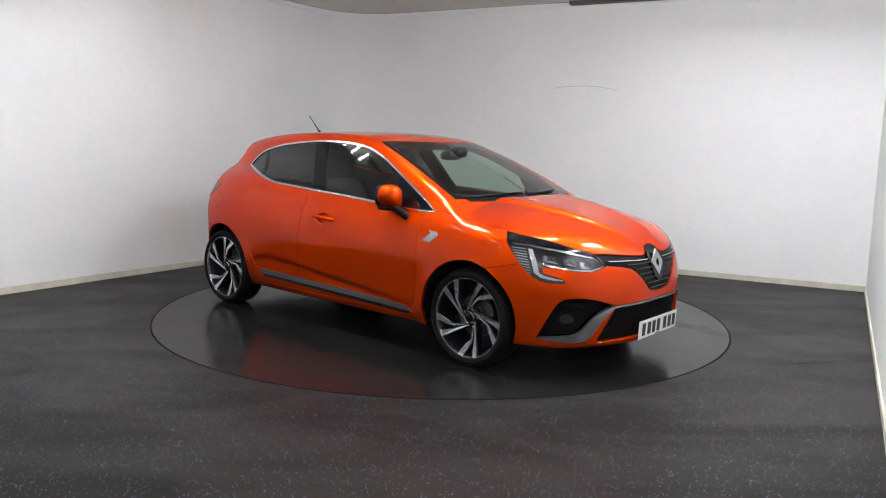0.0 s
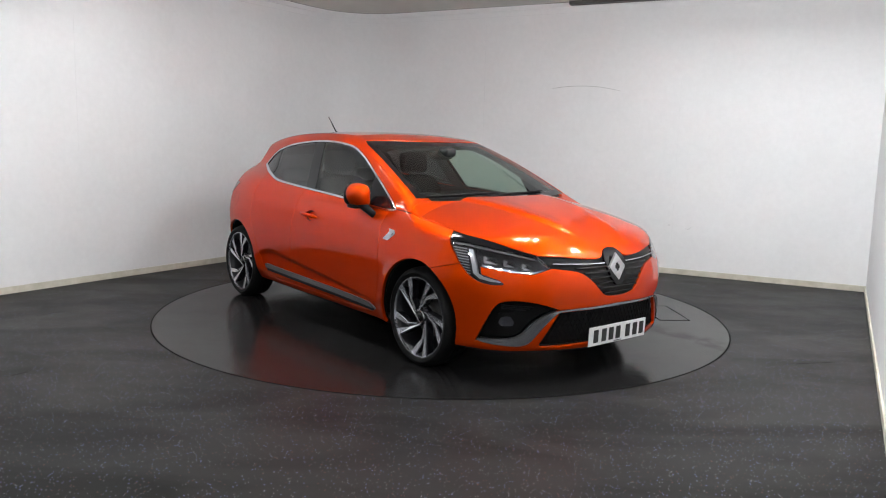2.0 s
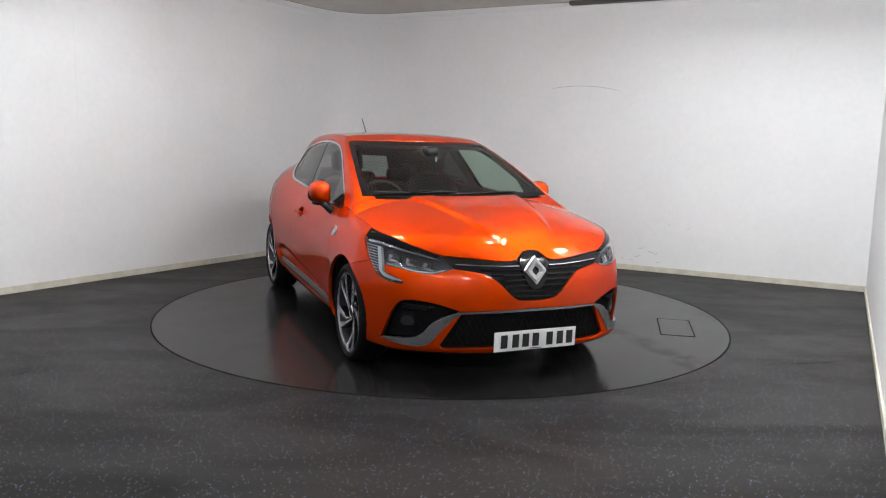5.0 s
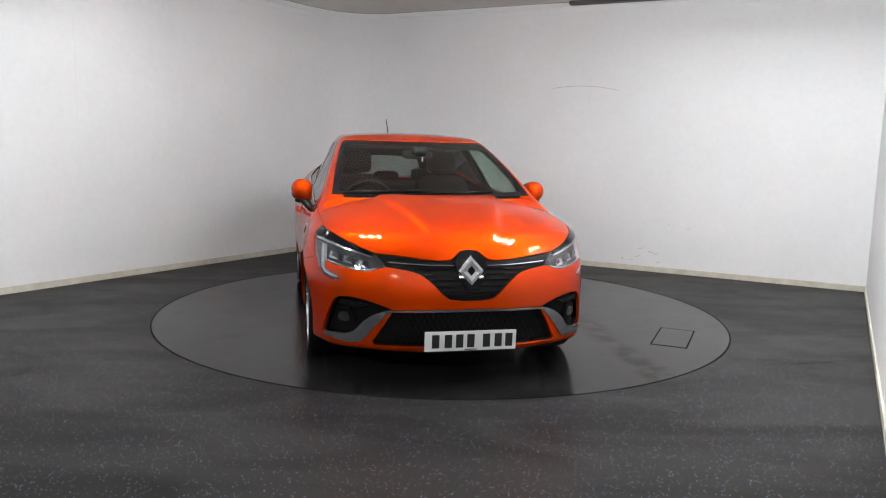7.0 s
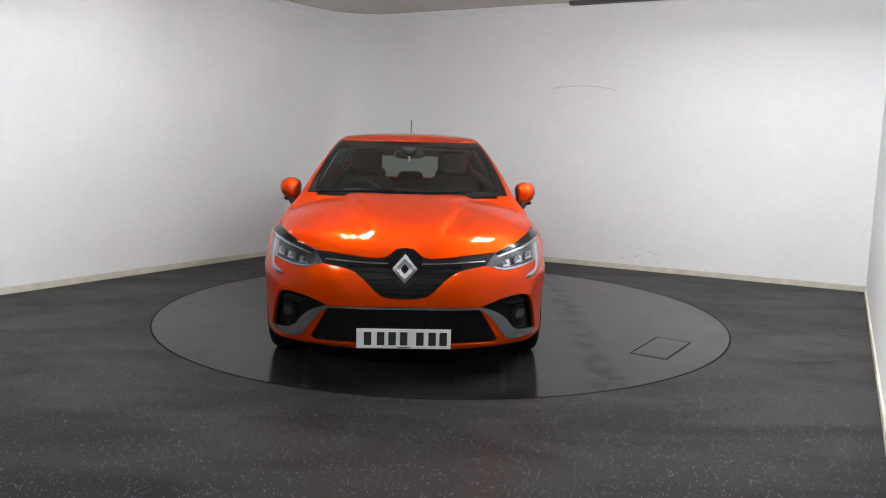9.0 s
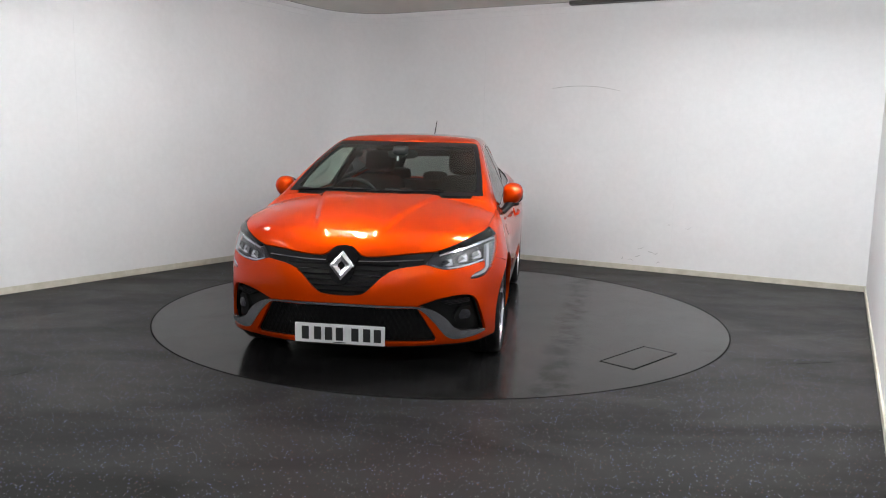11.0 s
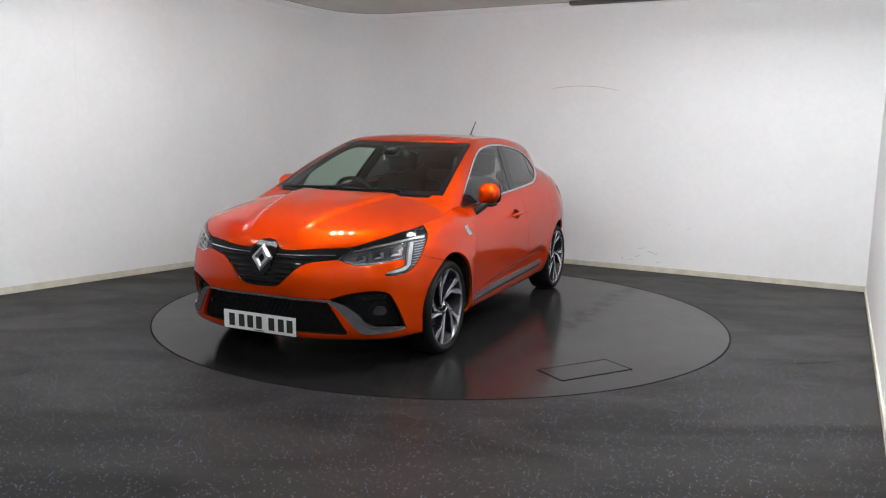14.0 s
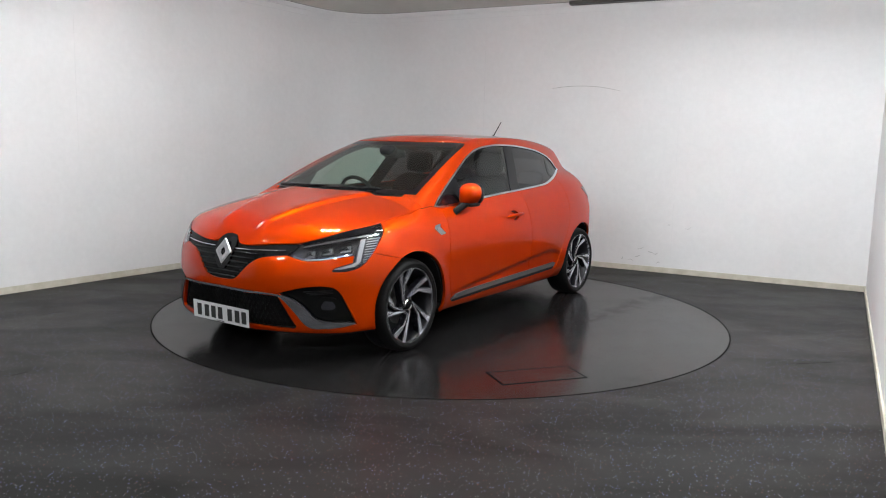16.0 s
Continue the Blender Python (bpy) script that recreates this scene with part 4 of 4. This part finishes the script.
def build_front(car, lamps):
    # upper grille: slats, bright line on each side, diamond emblem on its mount
    for i in range(6):
        z = 0.512 + i * 0.030
        half = float(np.interp(z + 0.004, [0.502, 0.535, 0.593, 0.635, 0.66], [5.2, 7.3, 9.9, 12.6, 15.4]))
        bm = patch([(-half, z), (half, z), (half, z + 0.009), (-half, z + 0.009)], "wrap", 0.002, 0.016, 0.02)
        part("grille_slat", bm, GLOSS_BLACK, car)
    pair("grille_bright_line", lambda: patch([(4.6, 0.681), (10, 0.683), (22.2, 0.692), (22.0, 0.6965), (10, 0.6875), (4.6, 0.6855)], "wrap", 0.004, 0.018), LAMP_CHROME, (car, car), "thin bright line across the grille")
    bm = patch([(-3.0, 0.60), (-1.2, 0.556), (1.2, 0.556), (3.0, 0.60), (4.4, 0.70), (3.6, 0.737), (2.4, 0.757), (0, 0.763), (-2.4, 0.757), (-3.6, 0.737), (-4.4, 0.70)], "wrap", 0.004, 0.03, 0.02)
    smooth_sharp(part("emblem_mount", bm, GLOSS_BLACK, car, "gloss black emblem mount"))
    build_emblem(car)
    # lower intake: diagonal mesh, plate with bars
    bm = bmesh.new()
    for k in range(-16, 17):
        for tilt in (-1, 1):
            pts = []
            for i in range(5):
                z = 0.235 + i * 0.045
                u = k * 1.55 + tilt * (z - 0.325) * 26
                lim = 25.0 - (z - 0.24) * 26
                if abs(u) < lim:
                    pts.append((u, z))
            if len(pts) > 1:
                p = surface_point("wrap", [q[0] for q in pts], [q[1] for q in pts])
                n = surface_normal(p)
                tube(bm, [tuple(v) for v in p - n * 0.027], 0.0042, 5)
    part("intake_mesh", bm, MESH, car, "black diagonal mesh")
    build_plate(car)
    # corner pockets: fog lamp bezel and vent slots
    pair("fog_bezel", lambda: patch(rounded([(31.0, 0.36), (33.0, 0.425), (37.0, 0.415), (38.2, 0.36), (36.5, 0.325), (32.0, 0.33)], 0.4), "wrap", -0.028, 0.03, 0.02), MESH, (car, car), "black fog lamp bezel")
    pair("fog_lamp", lambda: patch(rounded([(32.6, 0.365), (33.6, 0.40), (36.2, 0.395), (37.0, 0.362), (36.0, 0.343), (33.0, 0.345)], 0.3), "wrap", -0.024, 0.01, 0.02), LENS_DARK, (car, car), "small smoked fog lamp")
    for i in range(3):
        z = 0.448 - i * 0.008
        pair("pocket_fin", lambda: patch([(27.5 + i, z), (36.2, z + 0.012), (36.2, z + 0.017), (27.5 + i, z + 0.005)], "wrap", -0.014, 0.04, 0.03), BLACK, (car, car))
    # headlight innards
    pair("lamp_brow", lambda: patch([(51.2, 0.850), (46.9, 0.836), (41.6, 0.820), (37, 0.798), (31, 0.763), (26.5, 0.738), (27.5, 0.728), (33, 0.758), (40, 0.782), (46, 0.798), (51.4, 0.806)], "wrap", 0.001, 0.02), GLOSS_BLACK, lamps, "dark upper lamp brow")
    pair("light_bar", lambda: patch([(50.2, 0.797), (46, 0.793), (40, 0.776), (33, 0.750), (27, 0.722), (26.8, 0.714), (33, 0.740), (40, 0.766), (46, 0.782), (49.8, 0.785)], "wrap", -0.004, 0.02), LAMP_CHROME, lamps, "long bright reflector bar")
    pair("running_strip", lambda: patch([(45.6, 0.768), (44.3, 0.765), (43.2, 0.69), (42.7, 0.634), (41.2, 0.619), (36.6, 0.599), (36.2, 0.592), (39.0, 0.595), (42.2, 0.607), (44.0, 0.634), (44.7, 0.70)], "wrap", -0.005, 0.02), LAMP_WHITE, lamps, "white C-shaped running strip")
    for i in range(10):
        z = 0.628 + i * 0.0152
        a = 45.0 + i * 0.14
        b = 46.9 + i * 0.40
        pair("running_rib", lambda: patch([(a, z), (b, z + 0.005), (b, z + 0.009), (a, z + 0.004)], "wrap", -0.007, 0.012), LAMP_WHITE, lamps)
    for u0, u1, z in ((27.4, 31.2, 0.680), (32.2, 36.2, 0.698), (37.2, 41.8, 0.712)):
        pair("lamp_module", lambda: patch(rounded([(u0, z - 0.024), (u1, z - 0.018), (u1 - 0.4, z + 0.026), (u0 + 0.9, z + 0.018)], 0.4), "wrap", -0.018, 0.016, 0.015), LENS_DARK, lamps, "smoked lamp module")
        pair("module_edge", lambda: patch([(u0 + 0.2, z - 0.022), (u1 - 0.4, z - 0.016), (u1 - 1.3, z - 0.003), (u0 + 1.3, z - 0.010)], "wrap", -0.014, 0.01, 0.015), LAMP_CHROME, lamps, "bright reflector edge")
        # a bright sliver shaped to stand for the highlight on the module
        pair("module_glint", lambda: patch([(u1 - 1.1, z - 0.004), (u1 - 0.5, z - 0.010), (u1 - 0.5, z + 0.022), (u1 - 1.9, z + 0.016)], "wrap", -0.015, 0.008, 0.015), LAMP_CHROME, lamps)
    pair("lamp_lower_bar", lambda: patch([(24.4, 0.668), (28, 0.652), (33, 0.657), (41.5, 0.684), (41.5, 0.677), (33, 0.649), (28, 0.643), (25.4, 0.655)], "wrap", -0.006, 0.02), LAMP_CHROME, lamps, "bright lower reflector edge")


LENS_DARK = material("smoked_lens", (0.02, 0.02, 0.025), 0.06, Coat_Weight=1.0)


def build_emblem(car):
    """A plain upright diamond ring, bevelled to a ridge."""
    bm = bmesh.new()
    steps = []
    for w, h, d in ((0.073, 0.087, 0.0), (0.066, 0.080, 0.010), (0.048, 0.058, 0.013), (0.020, 0.028, 0.009), (0.017, 0.025, -0.002)):
        steps.append([bm.verts.new(p) for p in ((d, 0.0, h), (d, w, 0.006), (d, w, -0.006), (d, 0.0, -h), (d, -w, -0.006), (d, -w, 0.006))])
    for a, b in zip(steps, steps[1:]):
        for k in range(6):
            bm.faces.new((a[k], a[(k + 1) % 6], b[(k + 1) % 6], b[k]))
    bmesh.ops.recalc_face_normals(bm, faces=bm.faces)
    if steps[0][0].link_faces[0].normal.x < 0:
        bmesh.ops.reverse_faces(bm, faces=bm.faces)
    m = pose(2.098, 0, 0.656, 0, -11.5, 0)
    bmesh.ops.transform(bm, matrix=m, verts=bm.verts)
    part("emblem", bm, EMBLEM, car, "satin silver diamond emblem")


EMBLEM = mat_grain("satin_chrome", (0.40, 0.40, 0.41), (0.48, 0.48, 0.49), 0.24, 300, 1.0, 0.02)


def build_plate(car):
    bm = bmesh.new()
    box(bm, (-0.004, -0.262, -0.0565), (0.0, 0.262, 0.0565), 0.0015)
    m = pose(2.136, 0, 0.270, 0, 2.5, 0)
    bmesh.ops.transform(bm, matrix=m, verts=bm.verts)
    plate = part("number_plate", bm, PLATE, car, "white plate with plain black bars")
    # seven characters become plain bars
    for i, y in enumerate((0.198, 0.126, 0.062, -0.002, -0.092, -0.160, -0.222)):
        bm = bmesh.new()
        wide = 0.023
        box(bm, (0.0005, -y - wide, -0.038), (0.0025, -y + wide - 0.004, 0.038), 0.0006)
        bmesh.ops.transform(bm, matrix=m, verts=bm.verts)
        part("bar", bm, INK, plate)
    bm = bmesh.new()
    box(bm, (0.0005, -0.035, -0.052), (0.0018, 0.035, -0.047))
    bmesh.ops.transform(bm, matrix=m, verts=bm.verts)
    part("maker_bar", bm, INK, plate)


def build_side(car, doors):
    # sill moulding: satin strip over a black foot
    pair("side_moulding", lambda: patch([(-0.79, 0.347), (-0.765, 0.353), (0.77, 0.304), (0.84, 0.272), (0.79, 0.273), (-0.775, 0.318)], "side", 0.012, 0.03, 0.06), MOULDING, (car, car), "satin grey sill moulding")
    pair("moulding_foot", lambda: patch([(-0.775, 0.318), (0.79, 0.273), (0.83, 0.268), (0.80, 0.252), (-0.755, 0.296)], "side", 0.006, 0.03, 0.06), BLACK, (car, car), "black lower edge of the moulding")
    # door handles in their cups
    def handle():
        bm = bmesh.new()
        u = np.linspace(-0.145, 0.095, 11)
        p = surface_point("side", u, 0.812 - (u + 0.145) * 0.06)
        n = surface_normal(p)
        lift = 0.010 + 0.026 * np.sin(np.linspace(0.12, math.pi - 0.12, 11)) ** 0.5
        tube(bm, [tuple(q) for q in p + n * lift[:, None]], [0.006, 0.012] + [0.0135] * 7 + [0.013, 0.006], 10)
        return bm
    pair("door_handle", handle, PAINT, doors, "orange door handle")

    def wing_badge():
        return patch([(1.052, 0.787), (1.035, 0.806), (0.965, 0.812), (0.985, 0.795), (0.925, 0.745), (0.985, 0.738), (1.03, 0.768)], "side", 0.004, 0.01, 0.03)
    pair("wing_badge", wing_badge, EMBLEM, (car, car), "small satin silver wing badge")
    pair("badge_bar", lambda: patch([(0.985, 0.788), (1.028, 0.786), (1.018, 0.777), (0.978, 0.779)], "side", 0.006, 0.004, 0.03), LAMP_CHROME, (car, car))

    pair("wing_joint", lambda: patch([(1.118, 0.916), (1.05, 0.922), (0.972, 0.926), (0.972, 0.930), (1.05, 0.926), (1.118, 0.920)], "side", 0.0008, 0.003, 0.03), JOINT, (car, car))
    # mirrors
    mirrors = []
    for sy in (1, -1):
        mirror = empty("door_mirror", car)
        mirrors.append(mirror)
        bm = bmesh.new()
        superblob(bm, (0, 0, 0), (0.098, 0.072, 0.082), 2.7, 28, 16)
        for v in bm.verts:
            k = 1 - 0.16 * max(0, v.co.y / 0.072)
            v.co.y -= 0.022 * max(0, -v.co.z / 0.082)
            v.co.z *= k
            v.co.x = v.co.x * k if v.co.x > 0 else v.co.x * 0.55
        bmesh.ops.transform(bm, matrix=Matrix.Translation((0.622, 0.866, 1.000)) @ pose(0, 0, 0, 8, 0, -6), verts=bm.verts)
        foot = bmesh.new()
        tube(foot, [(0.735, 0.795, 0.872), (0.715, 0.820, 0.898), (0.675, 0.845, 0.932), (0.645, 0.855, 0.96)], [0.030, 0.030, 0.034, 0.045], 12, flat=0.8)
        rim_b = bmesh.new()
        superblob(rim_b, (0, 0, 0), (0.02, 0.070, 0.074), 2.8, 28, 10)
        bmesh.ops.transform(rim_b, matrix=Matrix.Translation((0.572, 0.863, 1.000)) @ pose(0, 0, 0, 8, 0, -6), verts=rim_b.verts)
        sill_b = bmesh.new()
        superblob(sill_b, (0.612, 0.862, 0.928), (0.07, 0.050, 0.018), 2.5, 20, 8)
        for name, b, mat, text in (("mirror_cap", bm, PAINT, "orange mirror cap"), ("mirror_foot", foot, BLACK, "black mirror foot"), ("mirror_rim", rim_b, BLACK, "black mirror rim"), ("mirror_base", sill_b, BLACK, "black lower shell")):
            if sy < 0:
                b = mirrored(b)
            smooth_sharp(part(name, b, mat, mirror, text), 50)
    pair("corner_pane", lambda: patch([(0.93, 0.93), (0.60, 1.115), (0.575, 1.08), (0.63, 0.94)], "side", 0.001, 0.006, 0.04), GLOSS_BLACK, doors, "black mirror corner panel")
    # round fuel flap joint on the right flank
    bm = bmesh.new()
    ring = [(-1.36 + 0.062 * math.cos(k * math.tau / 28), 0.845 + 0.062 * math.sin(k * math.tau / 28)) for k in range(28)]
    p = surface_point("side", [q[0] for q in ring], [q[1] for q in ring])
    tube(bm, [(q[0], -q[1], q[2]) for q in p], 0.0012, 5, True)
    part("fuel_flap_joint", bm, JOINT, car, "thin dark joint round the fuel flap")
    # roof aerial
    bm = bmesh.new()
    tube(bm, [(-1.048, 0, 1.410), (-1.06, 0, 1.425), (-1.073, 0, 1.438), (-1.195, 0, 1.562)], [0.016, 0.012, 0.0052, 0.0034], 8)
    part("aerial", bm, BLACK, car, "short black roof aerial")
    # wipers
    for y0, y1 in ((-0.62, -0.05), (-0.10, 0.42)):
        bm = bmesh.new()
        ys = np.linspace(y0, y1, 9)
        p = surface_point("top", 1.155 - 0.27 * ys ** 2 - 0.03 * (ys - y0) / (y1 - y0), ys)
        tube(bm, [tuple(q + np.array([0, 0, 0.003])) for q in p], [0.003] + [0.005] * 7 + [0.003], 6)
        part("wiper", bm, BLACK, car)


def build_cabin(car):
    bm = bmesh.new()
    box(bm, (-1.55, -0.70, 0.21), (1.25, 0.70, 0.26))
    part("cabin_floor", bm, TRIM, car)
    bm = bmesh.new()
    superblob(bm, (0.86, 0, 0.80), (0.33, 0.70, 0.155), 4.5, 36, 14)
    smooth_sharp(part("dashboard", bm, TRIM, car, "dark dashboard"), 50)
    bm = bmesh.new()
    box(bm, (0.56, -0.10, 0.82), (0.59, 0.10, 1.01), 0.008)
    part("centre_screen", bm, GLOSS_BLACK, car, "upright black centre screen")
    bm = bmesh.new()
    superblob(bm, (0.70, -0.37, 0.965), (0.16, 0.18, 0.045), 3, 20, 8)
    smooth_sharp(part("instrument_hood", bm, TRIM, car), 50)
    wheel = empty("steering_wheel", car)
    bm = bmesh.new()
    tube(bm, [(0.175 * math.cos(a), 0.18 * math.sin(a), 0) for a in [k * math.tau / 32 for k in range(32)]], 0.016, 8, True)
    smooth_sharp(part("wheel_ring", bm, TRIM, wheel, "dark steering wheel ring"), 60)
    bm = bmesh.new()
    superblob(bm, (0, 0, -0.01), (0.07, 0.075, 0.03), 3, 16, 8)
    box(bm, (-0.02, -0.17, -0.015), (0.02, 0.17, 0.005), 0.005)
    part("wheel_hub", bm, TRIM, wheel)
    wheel.matrix_basis = pose(0.42, -0.37, 0.90, 0, -68, 0)
    seat = None
    for y in (0.37, -0.37):
        if seat is None:
            seat = empty("front_seat", car)
            for name, lo, hi, tilt, at in (("seat_cushion", (-0.26, -0.25, -0.08), (0.26, 0.25, 0.08), -6, (0.02, 0, 0.48)),
                                           ("backrest", (-0.065, -0.245, 0.0), (0.065, 0.245, 0.60), -16, (-0.22, 0, 0.50)),
                                           ("headrest", (-0.05, -0.13, 0.0), (0.05, 0.13, 0.19), -12, (-0.385, 0, 1.09))):
                bm = bmesh.new()
                c = [(a + b) / 2 for a, b in zip(lo, hi)]
                h = [(b - a) / 2 for a, b in zip(lo, hi)]
                superblob(bm, c, h, 4.0, 24, 12, pose(*at, 0, tilt, 0))
                smooth_sharp(part(name, bm, CLOTH, seat), 50)
            seat.matrix_basis = pose(0, y, 0)
        else:
            other = copy_thing(seat, pose(0, y, 0))
            other.parent = car
    bench = empty("rear_seat", car)
    bm = bmesh.new()
    superblob(bm, (-0.80, 0, 0.46), (0.26, 0.62, 0.09), 4, 30, 10)
    smooth_sharp(part("seat_cushion", bm, CLOTH, bench), 50)
    bm = bmesh.new()
    superblob(bm, (-1.12, 0, 0.71), (0.07, 0.62, 0.29), 4, 30, 10, None)
    smooth_sharp(part("backrest", bm, CLOTH, bench), 50)
    for y in (-0.36, 0.36, 0):
        bm = bmesh.new()
        superblob(bm, (-1.16, y, 1.05 if y else 1.02), (0.045, 0.12, 0.06), 3.5, 20, 10)
        smooth_sharp(part("headrest", bm, CLOTH, bench), 50)
    mirror = empty("interior_mirror", car)
    bm = bmesh.new()
    superblob(bm, (0.43, 0, 1.262), (0.02, 0.115, 0.034), 3.5, 20, 10)
    smooth_sharp(part("mirror_shell", bm, TRIM, mirror), 50)
    bm = bmesh.new()
    superblob(bm, (0.50, 0, 1.285), (0.06, 0.06, 0.04), 3, 16, 8)
    smooth_sharp(part("sensor_box", bm, TRIM, mirror), 50)
    bm = bmesh.new()
    box(bm, (0.62, -0.004, 1.215), (0.625, 0.008, 1.25))
    part("toll_tag", bm, LAMP_WHITE, mirror)


# ---- small things on walls, ceiling and floor ----
def on_back_wall(along, z, out=0.0):
    """A point on the back wall: metres from the corner, height, metres out of the wall."""
    p = CORNER + BACK_DIR * along - Vector(N_BACK) * out
    return Vector((p.x, p.y, z))


def on_left_wall(along, z, out=0.0):
    p = CORNER + LEFT_DIR * along - Vector(N_LEFT) * out
    return Vector((p.x, p.y, z))


def wall_line(name, mat, points, width, wall, label, category, depth=0.0015):
    """A thin raised or dark line on a wall, through (along, height) points."""
    bm = bmesh.new()
    rows = []
    for i, (a, z) in enumerate(points):
        p, q = points[max(i - 1, 0)], points[min(i + 1, len(points) - 1)]
        d = Vector((q[0] - p[0], q[1] - p[1])).normalized()
        w = width * (0.35 if i in (0, len(points) - 1) else 1.0) / 2
        n = Vector((-d.y, d.x)) * w
        rows.append([bm.verts.new(wall(a + s * n.x, z + s * n.y, o)) for s, o in ((-1, 0.0003), (-1, depth), (1, depth), (1, 0.0003))])
    for a, b in zip(rows, rows[1:]):
        for k in range(3):
            bm.faces.new((a[k], a[k + 1], b[k + 1], b[k]))
    bmesh.ops.recalc_face_normals(bm, faces=bm.faces)
    return tagged(part(name, bm, mat), label, category, kind="structure")


def build_marks():
    # long arched scratch, panel joints, scuffs
    wall_line("trim", SCRATCH, [(2.72, 1.995), (2.84, 2.012), (2.97, 2.022), (3.13, 2.022), (3.28, 2.010), (3.42, 1.985), (3.52, 1.965)], 0.006, on_back_wall, "long thin arched scratch on the white wall", "wall scratch")
    for a, z0, z1 in ((1.884, 0.9, 2.75), (4.164, 0.1, 2.7)):
        wall_line("trim", SEAM, [(a, z0), (a, (z0 + z1) / 2), (a, z1)], 0.007, on_back_wall, "faint vertical panel joint in the white wall", "wall joint")
    wall_line("trim", SEAM, [(3.83, 1.2), (3.83, 1.9), (3.83, 2.4)], 0.006, on_left_wall, "faint vertical panel joint in the white wall", "wall joint")
    rnd = random.Random(5)
    for a, z in ((3.78, 0.15), (3.70, 0.11), (3.80, 0.24), (3.98, 0.20), (4.12, 0.53), (4.30, 0.50), (3.92, 0.22), (3.62, 0.12), (4.02, 0.10)):
        l = rnd.uniform(0.02, 0.08)
        wall_line("trim", SCRATCH, [(a, z), (a + l / 2, z + rnd.uniform(-0.01, 0.012)), (a + l, z + rnd.uniform(-0.01, 0.03))], rnd.uniform(0.004, 0.009), on_back_wall, "small grey scuff mark low on the wall", "scuff")
    # joint line of the top strip
    pts_in, pts_out = corner_curve(0.004), corner_curve(0.0005)
    tagged(part("trim", strip_wall(pts_in, pts_out, CEILING - 0.118, CEILING - 0.113), SEAM), "fine joint line below the ceiling", "trim", kind="structure")
    # shadow gap between wall and ceiling, and the dark end of the ceiling edge
    tagged(part("trim", strip_wall(corner_curve(0.03), corner_curve(0.001), CEILING - 0.0025, CEILING - 0.0005), JOINT), "dark gap where wall meets ceiling", "trim", kind="structure")
    bm = bmesh.new()
    a, b = on_back_wall(2.93, CEILING - 0.045, 0.03), on_back_wall(4.9, CEILING - 0.045, 0.03)
    d = Vector((BACK_DIR.x, BACK_DIR.y, 0))
    n = Vector((-N_BACK[0], -N_BACK[1], 0))
    vs = [bm.verts.new(p + n * o + Vector((0, 0, z))) for z in (0.0, 0.040) for p, o in ((a, 0), (b, 0), (b, 0.10), (a, 0.10))]
    for f in ((0, 1, 2, 3), (4, 5, 6, 7), (0, 1, 5, 4), (1, 2, 6, 5), (2, 3, 7, 6), (3, 0, 4, 7)):
        bm.faces.new([vs[k] for k in f])
    bmesh.ops.recalc_face_normals(bm, faces=bm.faces)
    tagged(part("curtain_rail", bm, RAIL), "dark metal rail at the ceiling edge", "rail")
    # scribed lines and dull wear on the floor
    for (x0, y0), (x1, y1) in (((-3.03, -0.545), (-2.90, -0.375)), ((-2.42, -2.02), (-2.36, -1.92)), ((2.2, -1.4), (2.55, -1.32))):
        bm = bmesh.new()
        d = Vector((x1 - x0, y1 - y0)).normalized()
        n = Vector((-d.y, d.x)) * 0.004
        vs = [bm.verts.new((p[0], p[1], 0.0008)) for p in ((x0 - n.x, y0 - n.y), (x1 - n.x, y1 - n.y), (x1 + n.x, y1 + n.y), (x0 + n.x, y0 + n.y))]
        bm.faces.new(vs)
        bmesh.ops.solidify(bm, geom=list(bm.faces), thickness=0.0006)
        tagged(part("floor_joint", bm, JOINT), "short dark joint line in the vinyl floor", "floor joint", kind="structure")


SCRATCH = mat_grain("scratch_grey", (0.38, 0.38, 0.38), (0.55, 0.55, 0.55), 0.8, 60)
SEAM = mat_grain("seam_grey", (0.70, 0.70, 0.71), (0.76, 0.76, 0.77), 0.7, 20)
RAIL = mat_grain("dark_rail", (0.05, 0.045, 0.042), (0.09, 0.085, 0.08), 0.5, 50, 0.3)


build_room()
build_fittings()
build_marks()
turntable = build_turntable()
car = build_car()


def motions():
    """The turntable and the car on it turn together, at one steady rate."""
    disc_rows, car_rows = [], []
    for i in range(33):
        t = i * 0.5
        a = TURN_START + TURN_RATE * t
        disc_rows.append((t, pose(0, 0, 0, 0, 0, a)))
        car_rows.append((t, pose(0, 0, 0.0005, 0, 0, a) @ pose(CAR_X, CAR_Y, 0)))
    walk(turntable, disc_rows)
    walk(car, car_rows)


motions()
